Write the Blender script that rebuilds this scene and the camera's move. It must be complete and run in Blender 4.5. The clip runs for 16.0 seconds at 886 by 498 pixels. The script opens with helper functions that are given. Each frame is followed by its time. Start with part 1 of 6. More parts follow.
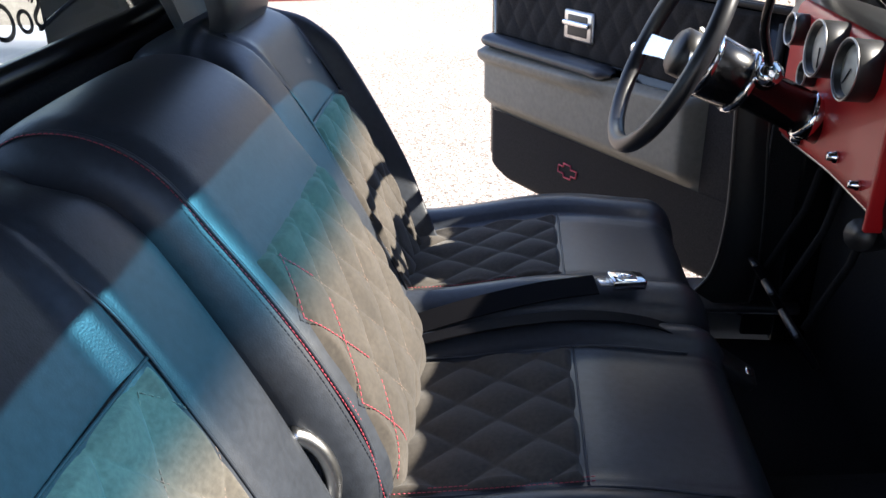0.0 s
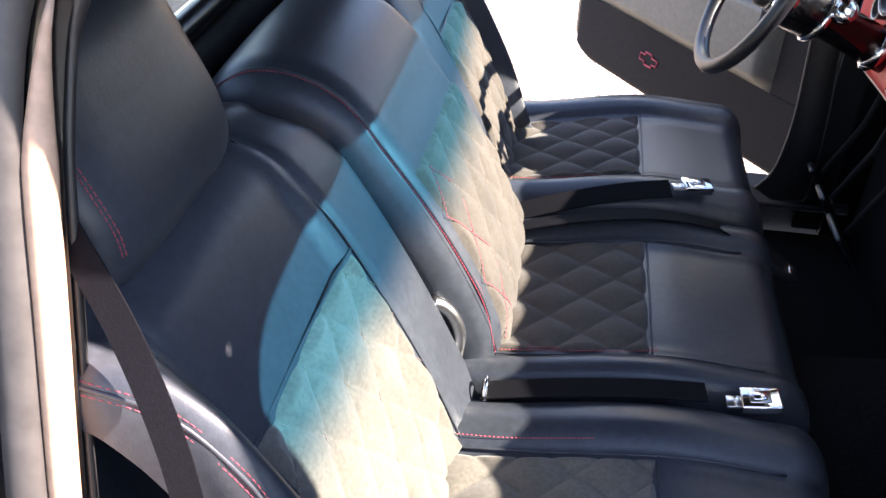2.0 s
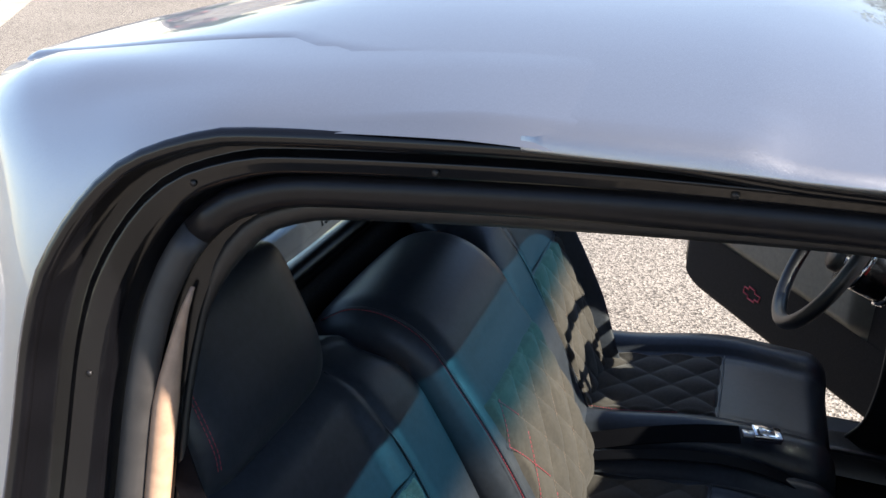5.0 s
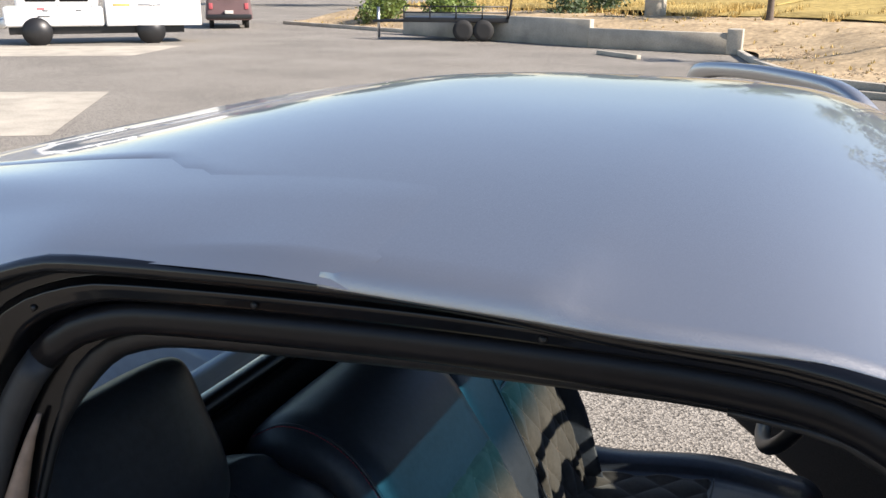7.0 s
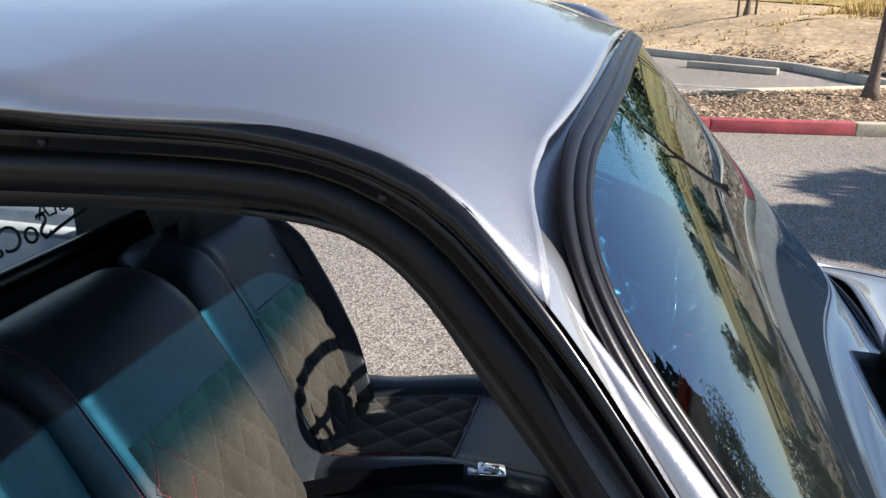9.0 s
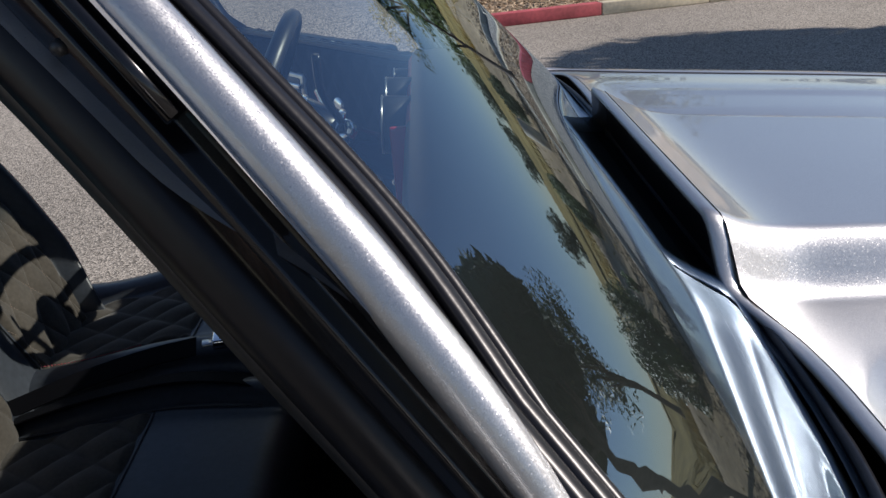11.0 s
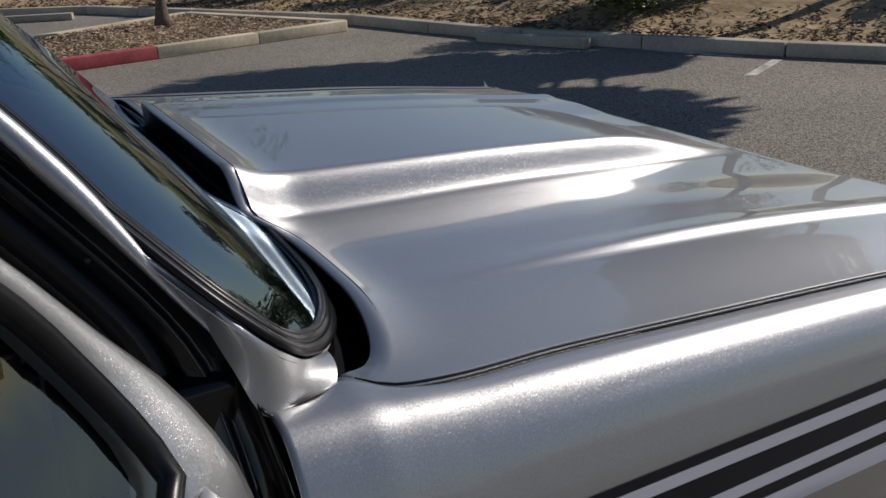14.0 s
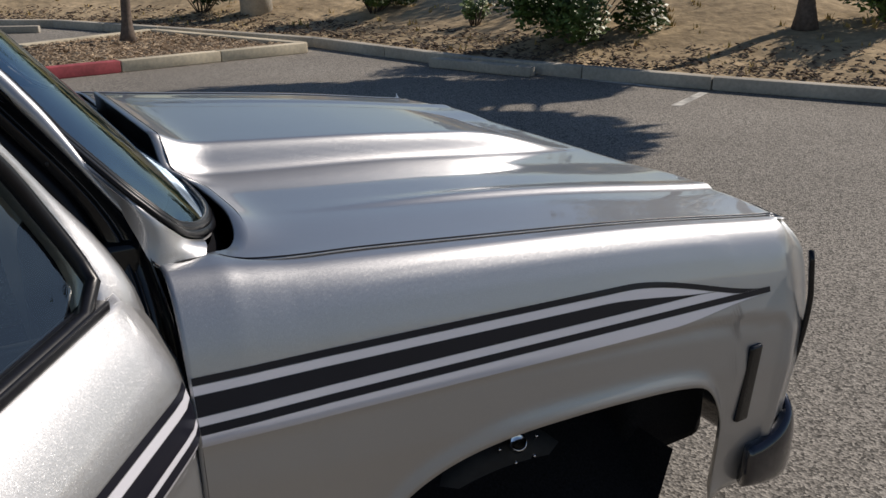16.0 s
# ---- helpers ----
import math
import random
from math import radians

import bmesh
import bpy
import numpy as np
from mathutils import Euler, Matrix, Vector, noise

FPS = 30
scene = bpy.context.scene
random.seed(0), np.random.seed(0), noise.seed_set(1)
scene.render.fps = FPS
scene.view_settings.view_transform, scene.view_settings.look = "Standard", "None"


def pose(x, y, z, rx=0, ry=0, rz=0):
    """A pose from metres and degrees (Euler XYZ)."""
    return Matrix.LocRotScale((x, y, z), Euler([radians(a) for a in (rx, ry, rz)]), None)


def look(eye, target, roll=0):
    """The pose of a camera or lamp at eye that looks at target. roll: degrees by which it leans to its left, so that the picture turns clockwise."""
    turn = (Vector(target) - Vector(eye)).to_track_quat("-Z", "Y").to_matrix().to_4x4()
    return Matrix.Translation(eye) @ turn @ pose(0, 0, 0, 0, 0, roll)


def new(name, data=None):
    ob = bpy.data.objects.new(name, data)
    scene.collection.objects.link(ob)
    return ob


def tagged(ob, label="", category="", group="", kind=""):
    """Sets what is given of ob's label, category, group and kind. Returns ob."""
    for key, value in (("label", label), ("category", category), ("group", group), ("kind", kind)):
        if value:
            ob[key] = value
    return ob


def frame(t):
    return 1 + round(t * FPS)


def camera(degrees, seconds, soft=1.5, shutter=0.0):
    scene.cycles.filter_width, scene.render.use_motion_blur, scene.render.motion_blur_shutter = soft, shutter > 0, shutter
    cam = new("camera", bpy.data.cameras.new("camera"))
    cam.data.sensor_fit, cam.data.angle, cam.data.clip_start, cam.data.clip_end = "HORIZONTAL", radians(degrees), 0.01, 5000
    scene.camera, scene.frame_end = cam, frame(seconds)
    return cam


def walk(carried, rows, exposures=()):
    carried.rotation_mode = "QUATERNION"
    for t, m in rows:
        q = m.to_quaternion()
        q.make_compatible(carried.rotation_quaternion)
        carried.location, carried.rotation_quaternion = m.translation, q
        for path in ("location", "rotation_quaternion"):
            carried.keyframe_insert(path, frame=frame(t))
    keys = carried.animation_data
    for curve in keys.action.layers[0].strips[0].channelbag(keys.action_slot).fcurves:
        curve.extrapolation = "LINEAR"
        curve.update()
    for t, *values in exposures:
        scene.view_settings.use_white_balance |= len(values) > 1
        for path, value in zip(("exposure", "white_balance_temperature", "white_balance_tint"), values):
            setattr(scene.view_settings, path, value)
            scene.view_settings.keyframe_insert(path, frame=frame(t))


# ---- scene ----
cam = camera(55.0, 16.0)

PATH = [
    (0, (-0.743, -0.148, 1.516), (-0.888, 1.654, 0.66), -0.6),
    (0.5, (-0.764, -0.152, 1.582), (-0.811, 1.594, 0.608), -0.3),
    (1, (-0.793, -0.184, 1.633), (-0.875, 1.502, 0.562), 0.7),
    (1.5, (-0.811, -0.267, 1.691), (-0.909, 1.366, 0.54), 0.6),
    (2, (-0.816, -0.374, 1.746), (-1.063, 1.226, 0.573), 0.9),
    (2.5, (-0.798, -0.441, 1.784), (-1.095, 1.14, 0.595), 0.2),
    (3, (-0.727, -0.51, 1.827), (-1.281, 1.023, 0.668), -1.6),
    (3.5, (-0.655, -0.519, 1.854), (-1.334, 1.05, 0.817), -1.8),
    (4, (-0.667, -0.501, 1.881), (-1.302, 1.161, 0.967), -0.9),
    (4.5, (-0.683, -0.489, 1.897), (-1.3, 1.21, 1.04), -0.1),
    (5, (-0.69, -0.474, 1.921), (-1.296, 1.254, 1.116), 0.8),
    (5.2, (-0.691, -0.468, 1.933), (-1.301, 1.272, 1.158), 0.9),
    (7.3, (-0.489, -0.322, 1.941), (-1.25, 1.43, 1.347), 0.3),
    (7.5, (-0.467, -0.303, 1.912), (-1.207, 1.455, 1.312), 0.8),
    (8, (-0.399, -0.298, 1.883), (-1.054, 1.492, 1.275), 1.1),
    (8.5, (-0.339, -0.295, 1.852), (-0.903, 1.523, 1.238), 0.9),
    (9, (-0.278, -0.296, 1.816), (-0.729, 1.544, 1.176), 1.1),
    (9.2, (-0.259, -0.286, 1.794), (-0.668, 1.559, 1.14), 1.2),
    (11.3, (-0.1, -0.194, 1.533), (-0.006, 1.637, 0.735), -5.8),
    (11.5, (-0.09, -0.215, 1.527), (0.083, 1.605, 0.717), -5.9),
    (12, (-0.085, -0.283, 1.534), (0.291, 1.504, 0.719), -4.5),
    (12.5, (-0.081, -0.363, 1.541), (0.426, 1.399, 0.741), -4.7),
    (13, (-0.087, -0.459, 1.56), (0.55, 1.267, 0.776), -4.7),
    (13.5, (-0.133, -0.569, 1.576), (0.655, 1.106, 0.819), -3.7),
    (14, (-0.175, -0.665, 1.587), (0.72, 0.96, 0.841), -2.6),
    (14.5, (-0.178, -0.773, 1.597), (0.729, 0.859, 0.881), -1.9),
    (15, (-0.157, -0.946, 1.608), (0.711, 0.72, 0.923), -1.8),
    (15.5, (-0.167, -1.08, 1.622), (0.754, 0.564, 0.95), -0.8),
    (16, (-0.248, -1.207, 1.617), (0.731, 0.394, 0.927), -0.2),
]
walk(cam, [(t, look(eye, target, roll)) for t, eye, target, roll in PATH], [(0, 2.5, 7000, 23), (0.5, 2.75, 7000, 24), (1, 3.25, 7200, 27), (1.5, 3.6, 7300, 28), (2, 3.45, 7200, 27), (2.5, 3.1, 7000, 24), (3.5, 2.2, 7100, 22), (5, 1.65, 6900, 17), (7.5, 1.05, 6800, 16), (9, 1.05, 6700, 17), (11.5, 0.15, 6600, 17), (13, -0.3, 6600, 16), (14, -0.5, 6700, 15), (14.5, -0.5, 6700, 15), (16, -0.25, 6800, 15)])

# ---- light ----
SUN = Vector((0.64, 0.026, 0.437)).normalized()
world = bpy.data.worlds.new("daylight")
scene.world = world
world.use_nodes = True
_n = world.node_tree.nodes
sky = _n.new("ShaderNodeTexSky")
sky.sky_type, sky.sun_disc = "NISHITA", False
sky.sun_elevation = math.asin(SUN.z)
sky.sun_rotation = math.atan2(SUN.x, SUN.y)
sky.altitude, sky.air_density, sky.dust_density = 300, 1.0, 0.08
sky.ozone_density = 2.3
world.node_tree.links.new(sky.outputs[0], _n["Background"].inputs[0])
_n["Background"].inputs[1].default_value = 0.09
sun_data = bpy.data.lights.new("sun", "SUN")
sun_data.energy, sun_data.angle, sun_data.color = 4.9, radians(0.55), (1.0, 0.95, 0.86)
sun = new("sun", sun_data)
sun.matrix_world = look(SUN * 30, (0, 0, 0))

# ---- small tools ----
YC = 0.88                      # the truck's middle line


def smooth(a, b, v):
    t = min(1.0, max(0.0, (v - a) / (b - a)))
    return t * t * (3 - 2 * t)


def mix(a, b, t):
    return a + (b - a) * t


def part(name, bm, material, parent, label="", flat=False):
    """One mesh object under a thing or under a part."""
    me = bpy.data.meshes.new(name)
    bm.normal_update()
    bm.to_mesh(me)
    bm.free()
    for m in material if isinstance(material, (list, tuple)) else (material,):
        me.materials.append(m)
    if not flat:
        me.shade_smooth()
    ob = new(name, me)
    if parent is not None:
        ob.parent = parent
        ob.matrix_parent_inverse = parent.matrix_world.inverted()
    return tagged(ob, label)


def thing(name, place, label, category, group="", kind=""):
    ob = new(name)
    ob.location = place
    ob.empty_display_size = 0.2
    bpy.context.view_layer.update()
    return tagged(ob, label, category, group, kind)


def solid(ob, thickness, offset=-1.0):
    m = ob.modifiers.new("thickness", "SOLIDIFY")
    m.thickness, m.offset, m.use_even_offset = thickness, offset, True
    return ob


def creased(ob, angle=40):
    ob.data.set_sharp_from_angle(angle=radians(angle))
    return ob


def sheet(fn, nu, nv, wrap_u=False, wrap_v=False, bm=None):
    """A grid of quads from fn(u, v), u and v from 0 to 1."""
    bm = bm or bmesh.new()
    ku, kv = nu + (0 if wrap_u else 1), nv + (0 if wrap_v else 1)
    vs = [[bm.verts.new(fn(i / nu, j / nv)) for j in range(kv)] for i in range(ku)]
    for i in range(nu):
        for j in range(nv):
            a, b = (i + 1) % ku, (j + 1) % kv
            bm.faces.new((vs[i][j], vs[a][j], vs[a][b], vs[i][b]))
    return bm


def tube(pts, r, n=8, closed=False, bm=None, squash=None, cap=True):
    """A tube along points; r is a number or one per point; squash: (axis vector, factor)."""
    bm = bm or bmesh.new()
    pts = [Vector(p) for p in pts]
    k = len(pts)
    rings = []
    up = None
    for i, p in enumerate(pts):
        a = pts[(i - 1) % k] if closed or i else p
        b = pts[(i + 1) % k] if closed or i < k - 1 else p
        d = (b - a).normalized()
        if up is None:
            up = d.orthogonal().normalized()
        up = (up - d * up.dot(d)).normalized()
        side = d.cross(up)
        rr = r[i] if isinstance(r, (list, tuple)) else r
        ring = []
        for j in range(n):
            q = 2 * math.pi * j / n
            o = up * math.cos(q) * rr + side * math.sin(q) * rr
            if squash:
                ax = Vector(squash[0])
                o -= ax * o.dot(ax) * (1 - squash[1])
            ring.append(bm.verts.new(p + o))
        rings.append(ring)
    for i in range(k if closed else k - 1):
        A, B = rings[i], rings[(i + 1) % k]
        for j in range(n):
            bm.faces.new((A[j], A[(j + 1) % n], B[(j + 1) % n], B[j]))
    if cap and not closed:
        bm.faces.new(rings[0][::-1])
        bm.faces.new(rings[-1])
    return bm


def box(lo, hi, bevel=0.0, seg=2, bm=None):
    out = bmesh.new() if bm is None else bm
    t = bmesh.new()
    bmesh.ops.create_cube(t, size=1)
    for v in t.verts:
        v.co = Vector([lo[i] + (v.co[i] + 0.5) * (hi[i] - lo[i]) for i in range(3)])
    if bevel:
        bmesh.ops.bevel(t, geom=t.edges[:], offset=bevel, segments=seg, affect="EDGES", profile=0.6)
    add(out, t)
    return out


def add(bm, other, m=None):
    """Moves the faces of other into bm."""
    idx = {}
    for v in other.verts:
        idx[v] = bm.verts.new(m @ v.co if m else v.co)
    for f in other.faces:
        g = bm.faces.new([idx[v] for v in f.verts])
        g.material_index = f.material_index
    other.free()
    return bm


def turned(profile, axis_m, n=24):
    """A lathe: profile of (radius, height) round local z, placed by axis_m."""
    bm = bmesh.new()
    rings = [[bm.verts.new(axis_m @ Vector((r * math.cos(2 * math.pi * j / n), r * math.sin(2 * math.pi * j / n), h))) for j in range(n)] for r, h in profile]
    for A, B in zip(rings, rings[1:]):
        for j in range(n):
            bm.faces.new((A[j], A[(j + 1) % n], B[(j + 1) % n], B[j]))
    bm.faces.new(rings[0][::-1])
    bm.faces.new(rings[-1])
    return bm


def bmesh_ends(bm):
    """Closes the open ends of a tube-like sheet."""
    bmesh.ops.holes_fill(bm, edges=[e for e in bm.edges if e.is_boundary])
    return bm


def catmull(pts, n):
    """n + 1 points evenly spread along a smooth line through pts."""
    P = [Vector(p) for p in pts]
    P = [P[0] * 2 - P[1]] + P + [P[-1] * 2 - P[-2]]
    fine = []
    for i in range(1, len(P) - 2):
        a, b, c, d = P[i - 1 : i + 3]
        for k in range(12):
            t = k / 12
            fine.append(0.5 * (2 * b + (c - a) * t + (2 * a - 5 * b + 4 * c - d) * t * t + (3 * b - a - 3 * c + d) * t**3))
    fine.append(P[-2])
    run = [0.0]
    for a, b in zip(fine, fine[1:]):
        run.append(run[-1] + (b - a).length)
    out, j = [], 0
    for k in range(n + 1):
        s = run[-1] * k / n
        while j < len(run) - 2 and run[j + 1] < s:
            j += 1
        out.append(fine[j].lerp(fine[j + 1], (s - run[j]) / max(1e-9, run[j + 1] - run[j])))
    return out


def lerp_table(tab, x):
    for (a, u), (b, v) in zip(tab, tab[1:]):
        if x <= b:
            return mix(u, v, max(0.0, (x - a) / (b - a)))
    return tab[-1][1]


def flip(bm):
    """The same shape on the truck's other side."""
    for v in bm.verts:
        v.co.y = 2 * YC - v.co.y
    bmesh.ops.reverse_faces(bm, faces=bm.faces[:])
    return bm


def facing(bm, way):
    """Turns a sheet so that its faces look along way."""
    bm.normal_update()
    if sum((f.normal for f in bm.faces), Vector()).dot(Vector(way)) < 0:
        bmesh.ops.reverse_faces(bm, faces=bm.faces[:])
    return bm

# ---- materials ----


def material(name, colour, rough=0.5, metal=0.0, coat=0.0, grain=None, stain=None, bump=None, sheen=0.0, spec=0.5):
    """A principled material. grain / stain: (scale, amount) of fine and broad variation of the colour; bump: (scale, strength, distance)."""
    m = bpy.data.materials.new(name)
    m.use_nodes = True
    nt = m.node_tree
    b = nt.nodes["Principled BSDF"]
    b.inputs["Roughness"].default_value, b.inputs["Metallic"].default_value = rough, metal
    b.inputs["Coat Weight"].default_value, b.inputs["Coat Roughness"].default_value = coat, 0.03
    b.inputs["Sheen Weight"].default_value = sheen
    b.inputs["Specular IOR Level"].default_value = spec
    co = nt.nodes.new("ShaderNodeTexCoord").outputs["Object"]
    rgb = nt.nodes.new("ShaderNodeRGB")
    rgb.outputs[0].default_value = (*colour, 1)
    out = rgb.outputs[0]
    for pair, detail in ((grain, 4), (stain, 3)):
        if pair:
            no = nt.nodes.new("ShaderNodeTexNoise")
            no.inputs["Scale"].default_value, no.inputs["Detail"].default_value = pair[0], detail
            nt.links.new(co, no.inputs["Vector"])
            mr = nt.nodes.new("ShaderNodeMapRange")
            mr.inputs["From Min"].default_value, mr.inputs["From Max"].default_value = 0.3, 0.7
            mr.inputs["To Min"].default_value, mr.inputs["To Max"].default_value = 1 - pair[1], 1 + pair[1]
            nt.links.new(no.outputs["Fac"], mr.inputs["Value"])
            mx = nt.nodes.new("ShaderNodeVectorMath")
            mx.operation = "SCALE"
            nt.links.new(out, mx.inputs[0])
            nt.links.new(mr.outputs[0], mx.inputs["Scale"])
            out = mx.outputs[0]
    nt.links.new(out, b.inputs["Base Color"])
    if bump:
        no = nt.nodes.new("ShaderNodeTexNoise")
        no.inputs["Scale"].default_value, no.inputs["Detail"].default_value = bump[0], 3
        nt.links.new(co, no.inputs["Vector"])
        bp = nt.nodes.new("ShaderNodeBump")
        bp.inputs["Strength"].default_value, bp.inputs["Distance"].default_value = bump[1], bump[2]
        nt.links.new(no.outputs["Fac"], bp.inputs["Height"])
        nt.links.new(bp.outputs[0], b.inputs["Normal"])
    return m


def paint(name, colour, flake=0.16, rough=0.3):
    """Metallic paint: flakes tilt the base layer, a few large ones glint, a clear coat lies over it."""
    m = material(name, colour, rough, 0.9, 0.8, stain=(2.2, 0.03))
    nt = m.node_tree
    b = nt.nodes["Principled BSDF"]
    co = nt.nodes["Texture Coordinate"].outputs["Object"]

    def node(kind, op=None):
        n = nt.nodes.new(kind)
        if op:
            n.operation = op
        return n

    def tilt(scale, amount):
        """A random lean for each cell, and the cell's own random number."""
        vo = node("ShaderNodeTexVoronoi")
        vo.inputs["Scale"].default_value = scale
        nt.links.new(co, vo.inputs["Vector"])
        sub = node("ShaderNodeVectorMath", "SUBTRACT")
        sub.inputs[1].default_value = (0.5, 0.5, 0.5)
        nt.links.new(vo.outputs["Color"], sub.inputs[0])
        sc = node("ShaderNodeVectorMath", "SCALE")
        sc.inputs["Scale"].default_value = amount
        nt.links.new(sub.outputs[0], sc.inputs[0])
        sep = node("ShaderNodeSeparateColor")
        nt.links.new(vo.outputs["Color"], sep.inputs[0])
        return sc.outputs[0], sep.outputs[2]

    fine, _ = tilt(1700, flake)
    big, chance = tilt(1700, 0.34)
    rare = node("ShaderNodeMath", "GREATER_THAN")
    rare.inputs[1].default_value = 0.95
    nt.links.new(chance, rare.inputs[0])
    pick = node("ShaderNodeMix")
    pick.data_type = "VECTOR"
    nt.links.new(rare.outputs[0], pick.inputs["Factor"])
    nt.links.new(fine, pick.inputs[4])
    nt.links.new(big, pick.inputs[5])
    b.inputs["Roughness"].default_value = rough
    ge = node("ShaderNodeNewGeometry")
    ad = node("ShaderNodeVectorMath", "ADD")
    nt.links.new(pick.outputs[1], ad.inputs[0])
    nt.links.new(ge.outputs["Normal"], ad.inputs[1])
    nm = node("ShaderNodeVectorMath", "NORMALIZE")
    nt.links.new(ad.outputs[0], nm.inputs[0])
    nt.links.new(nm.outputs[0], b.inputs["Normal"])
    nt.links.new(ge.outputs["Normal"], b.inputs["Coat Normal"])
    return m


def pane(name, tint, band=None, ior=1.5, mirror=(1, 1, 1)):
    """Clear glass: tinted see-through with a mirror share in the mirror colour; band: (z low, z high, colour) of a
    shade strip along the top.
    """
    m = bpy.data.materials.new(name)
    m.use_nodes = True
    nt = m.node_tree
    nt.nodes.remove(nt.nodes["Principled BSDF"])
    out = nt.nodes["Material Output"]
    tr = nt.nodes.new("ShaderNodeBsdfTransparent")
    tr.inputs[0].default_value = (*tint, 1)
    gl = nt.nodes.new("ShaderNodeBsdfGlossy")
    gl.inputs["Roughness"].default_value = 0.0
    gl.inputs["Color"].default_value = (*mirror, 1)
    fr = nt.nodes.new("ShaderNodeFresnel")
    fr.inputs["IOR"].default_value = ior
    mx = nt.nodes.new("ShaderNodeMixShader")
    nt.links.new(fr.outputs[0], mx.inputs[0])
    nt.links.new(tr.outputs[0], mx.inputs[1])
    nt.links.new(gl.outputs[0], mx.inputs[2])
    nt.links.new(mx.outputs[0], out.inputs[0])
    if band:
        co = nt.nodes.new("ShaderNodeTexCoord")
        sx = nt.nodes.new("ShaderNodeSeparateXYZ")
        nt.links.new(co.outputs["Object"], sx.inputs[0])
        mr = nt.nodes.new("ShaderNodeMapRange")
        mr.interpolation_type = "SMOOTHSTEP"
        mr.inputs["From Min"].default_value, mr.inputs["From Max"].default_value = band[0], band[1]
        nt.links.new(sx.outputs["Z"], mr.inputs["Value"])
        mc = nt.nodes.new("ShaderNodeMix")
        mc.data_type = "RGBA"
        nt.links.new(mr.outputs[0], mc.inputs["Factor"])
        mc.inputs[6].default_value = (*tint, 1)
        mc.inputs[7].default_value = (*band[2], 1)
        nt.links.new(mc.outputs[2], tr.inputs[0])
    return m


SILVER = paint("silver_paint", (0.43, 0.435, 0.445), 0.12, 0.43)
BED = material("silver_bed_paint", (0.42, 0.44, 0.48), 0.45, 0.25, 0.3, grain=(30, 0.06), stain=(2, 0.1))
GLOSS_BLACK = material("black_gloss_paint", (0.004, 0.004, 0.005), 0.22, 0, 0.35, stain=(9, 0.3), bump=(9, 0.10, 0.02), spec=0.3)
NAVY_GLOSS = material("navy_black_enamel", (0.006, 0.006, 0.012), 0.14, 0, 1.0, stain=(9, 0.2), spec=0.5)
RUBBER = material("black_rubber", (0.007, 0.007, 0.009), 0.33, grain=(60, 0.2), bump=(200, 0.1, 0.001), spec=0.3)
GREY_RUBBER = material("worn_rubber_seal", (0.034, 0.032, 0.031), 0.5, grain=(40, 0.25), bump=(150, 0.15, 0.001))
TAN = material("tan_seal_edge", (0.42, 0.27, 0.18), 0.8, grain=(70, 0.15))
LEATHER = material("dark_leather", (0.030, 0.035, 0.044), 0.38, grain=(90, 0.15), stain=(6, 0.14), bump=(420, 0.16, 0.0015), spec=0.42)
GRIP = material("black_grip_leather", (0.012, 0.013, 0.017), 0.38, grain=(120, 0.2), bump=(420, 0.12, 0.001))
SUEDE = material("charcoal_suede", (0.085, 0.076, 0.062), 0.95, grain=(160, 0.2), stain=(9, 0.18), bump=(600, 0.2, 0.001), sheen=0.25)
# darker, browner tone for the quilting of the driver and centre seats
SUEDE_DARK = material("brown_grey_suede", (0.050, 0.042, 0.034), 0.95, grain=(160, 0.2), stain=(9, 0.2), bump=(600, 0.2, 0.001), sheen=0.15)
VINYL = material("tan_grey_vinyl", (0.16, 0.15, 0.125), 0.5, grain=(60, 0.12), stain=(4, 0.1), bump=(300, 0.1, 0.001))
CARPET = material("black_carpet", (0.012, 0.012, 0.013), 1.0, grain=(200, 0.4), bump=(500, 0.6, 0.004), spec=0.1)
CLOTH = material("black_trim_cloth", (0.02, 0.018, 0.018), 0.9, grain=(200, 0.3), bump=(500, 0.3, 0.001), spec=0.2)
WEB = material("black_belt_webbing", (0.0025, 0.0025, 0.004), 0.8, grain=(300, 0.3), bump=(700, 0.4, 0.001), spec=0.1)
PALE_THREAD = material("pale_thread", (0.22, 0.16, 0.13), 0.9)
RED_THREAD = material("red_thread", (0.48, 0.06, 0.09), 0.7)
CHROME = material("chrome", (0.75, 0.76, 0.78), 0.08, 1.0, stain=(30, 0.06))
STEEL = material("brushed_steel", (0.5, 0.5, 0.5), 0.3, 1.0, grain=(80, 0.1))
PLASTIC = material("black_plastic", (0.015, 0.015, 0.016), 0.4, grain=(90, 0.2))
RED_PAINT = material("red_gloss_paint", (0.46, 0.010, 0.012), 0.4, 0, 0.15, stain=(8, 0.08))
WHITE_FACE = material("gauge_face", (0.55, 0.53, 0.48), 0.4)
STRIPE = material("black_stripe_vinyl", (0.006, 0.006, 0.012), 0.35, 0, 0.1, spec=0.3)
STRIPE_W = material("pale_stripe_colour", (0.66, 0.66, 0.71), 0.35, 0.1, 0.3)
# bluish mirror colour paints a deeper sky blue into the reflections
WINDSHIELD = pane("windshield_glass", (0.80, 0.88, 0.85), (1.52, 1.60, (0.040, 0.25, 0.39)), 2.4, (0.66, 0.83, 1.0))
GLASS = pane("side_glass", (0.72, 0.80, 0.76), None, 1.8)
TYRE = material("tyre_rubber", (0.02, 0.02, 0.02), 0.8, grain=(40, 0.2))


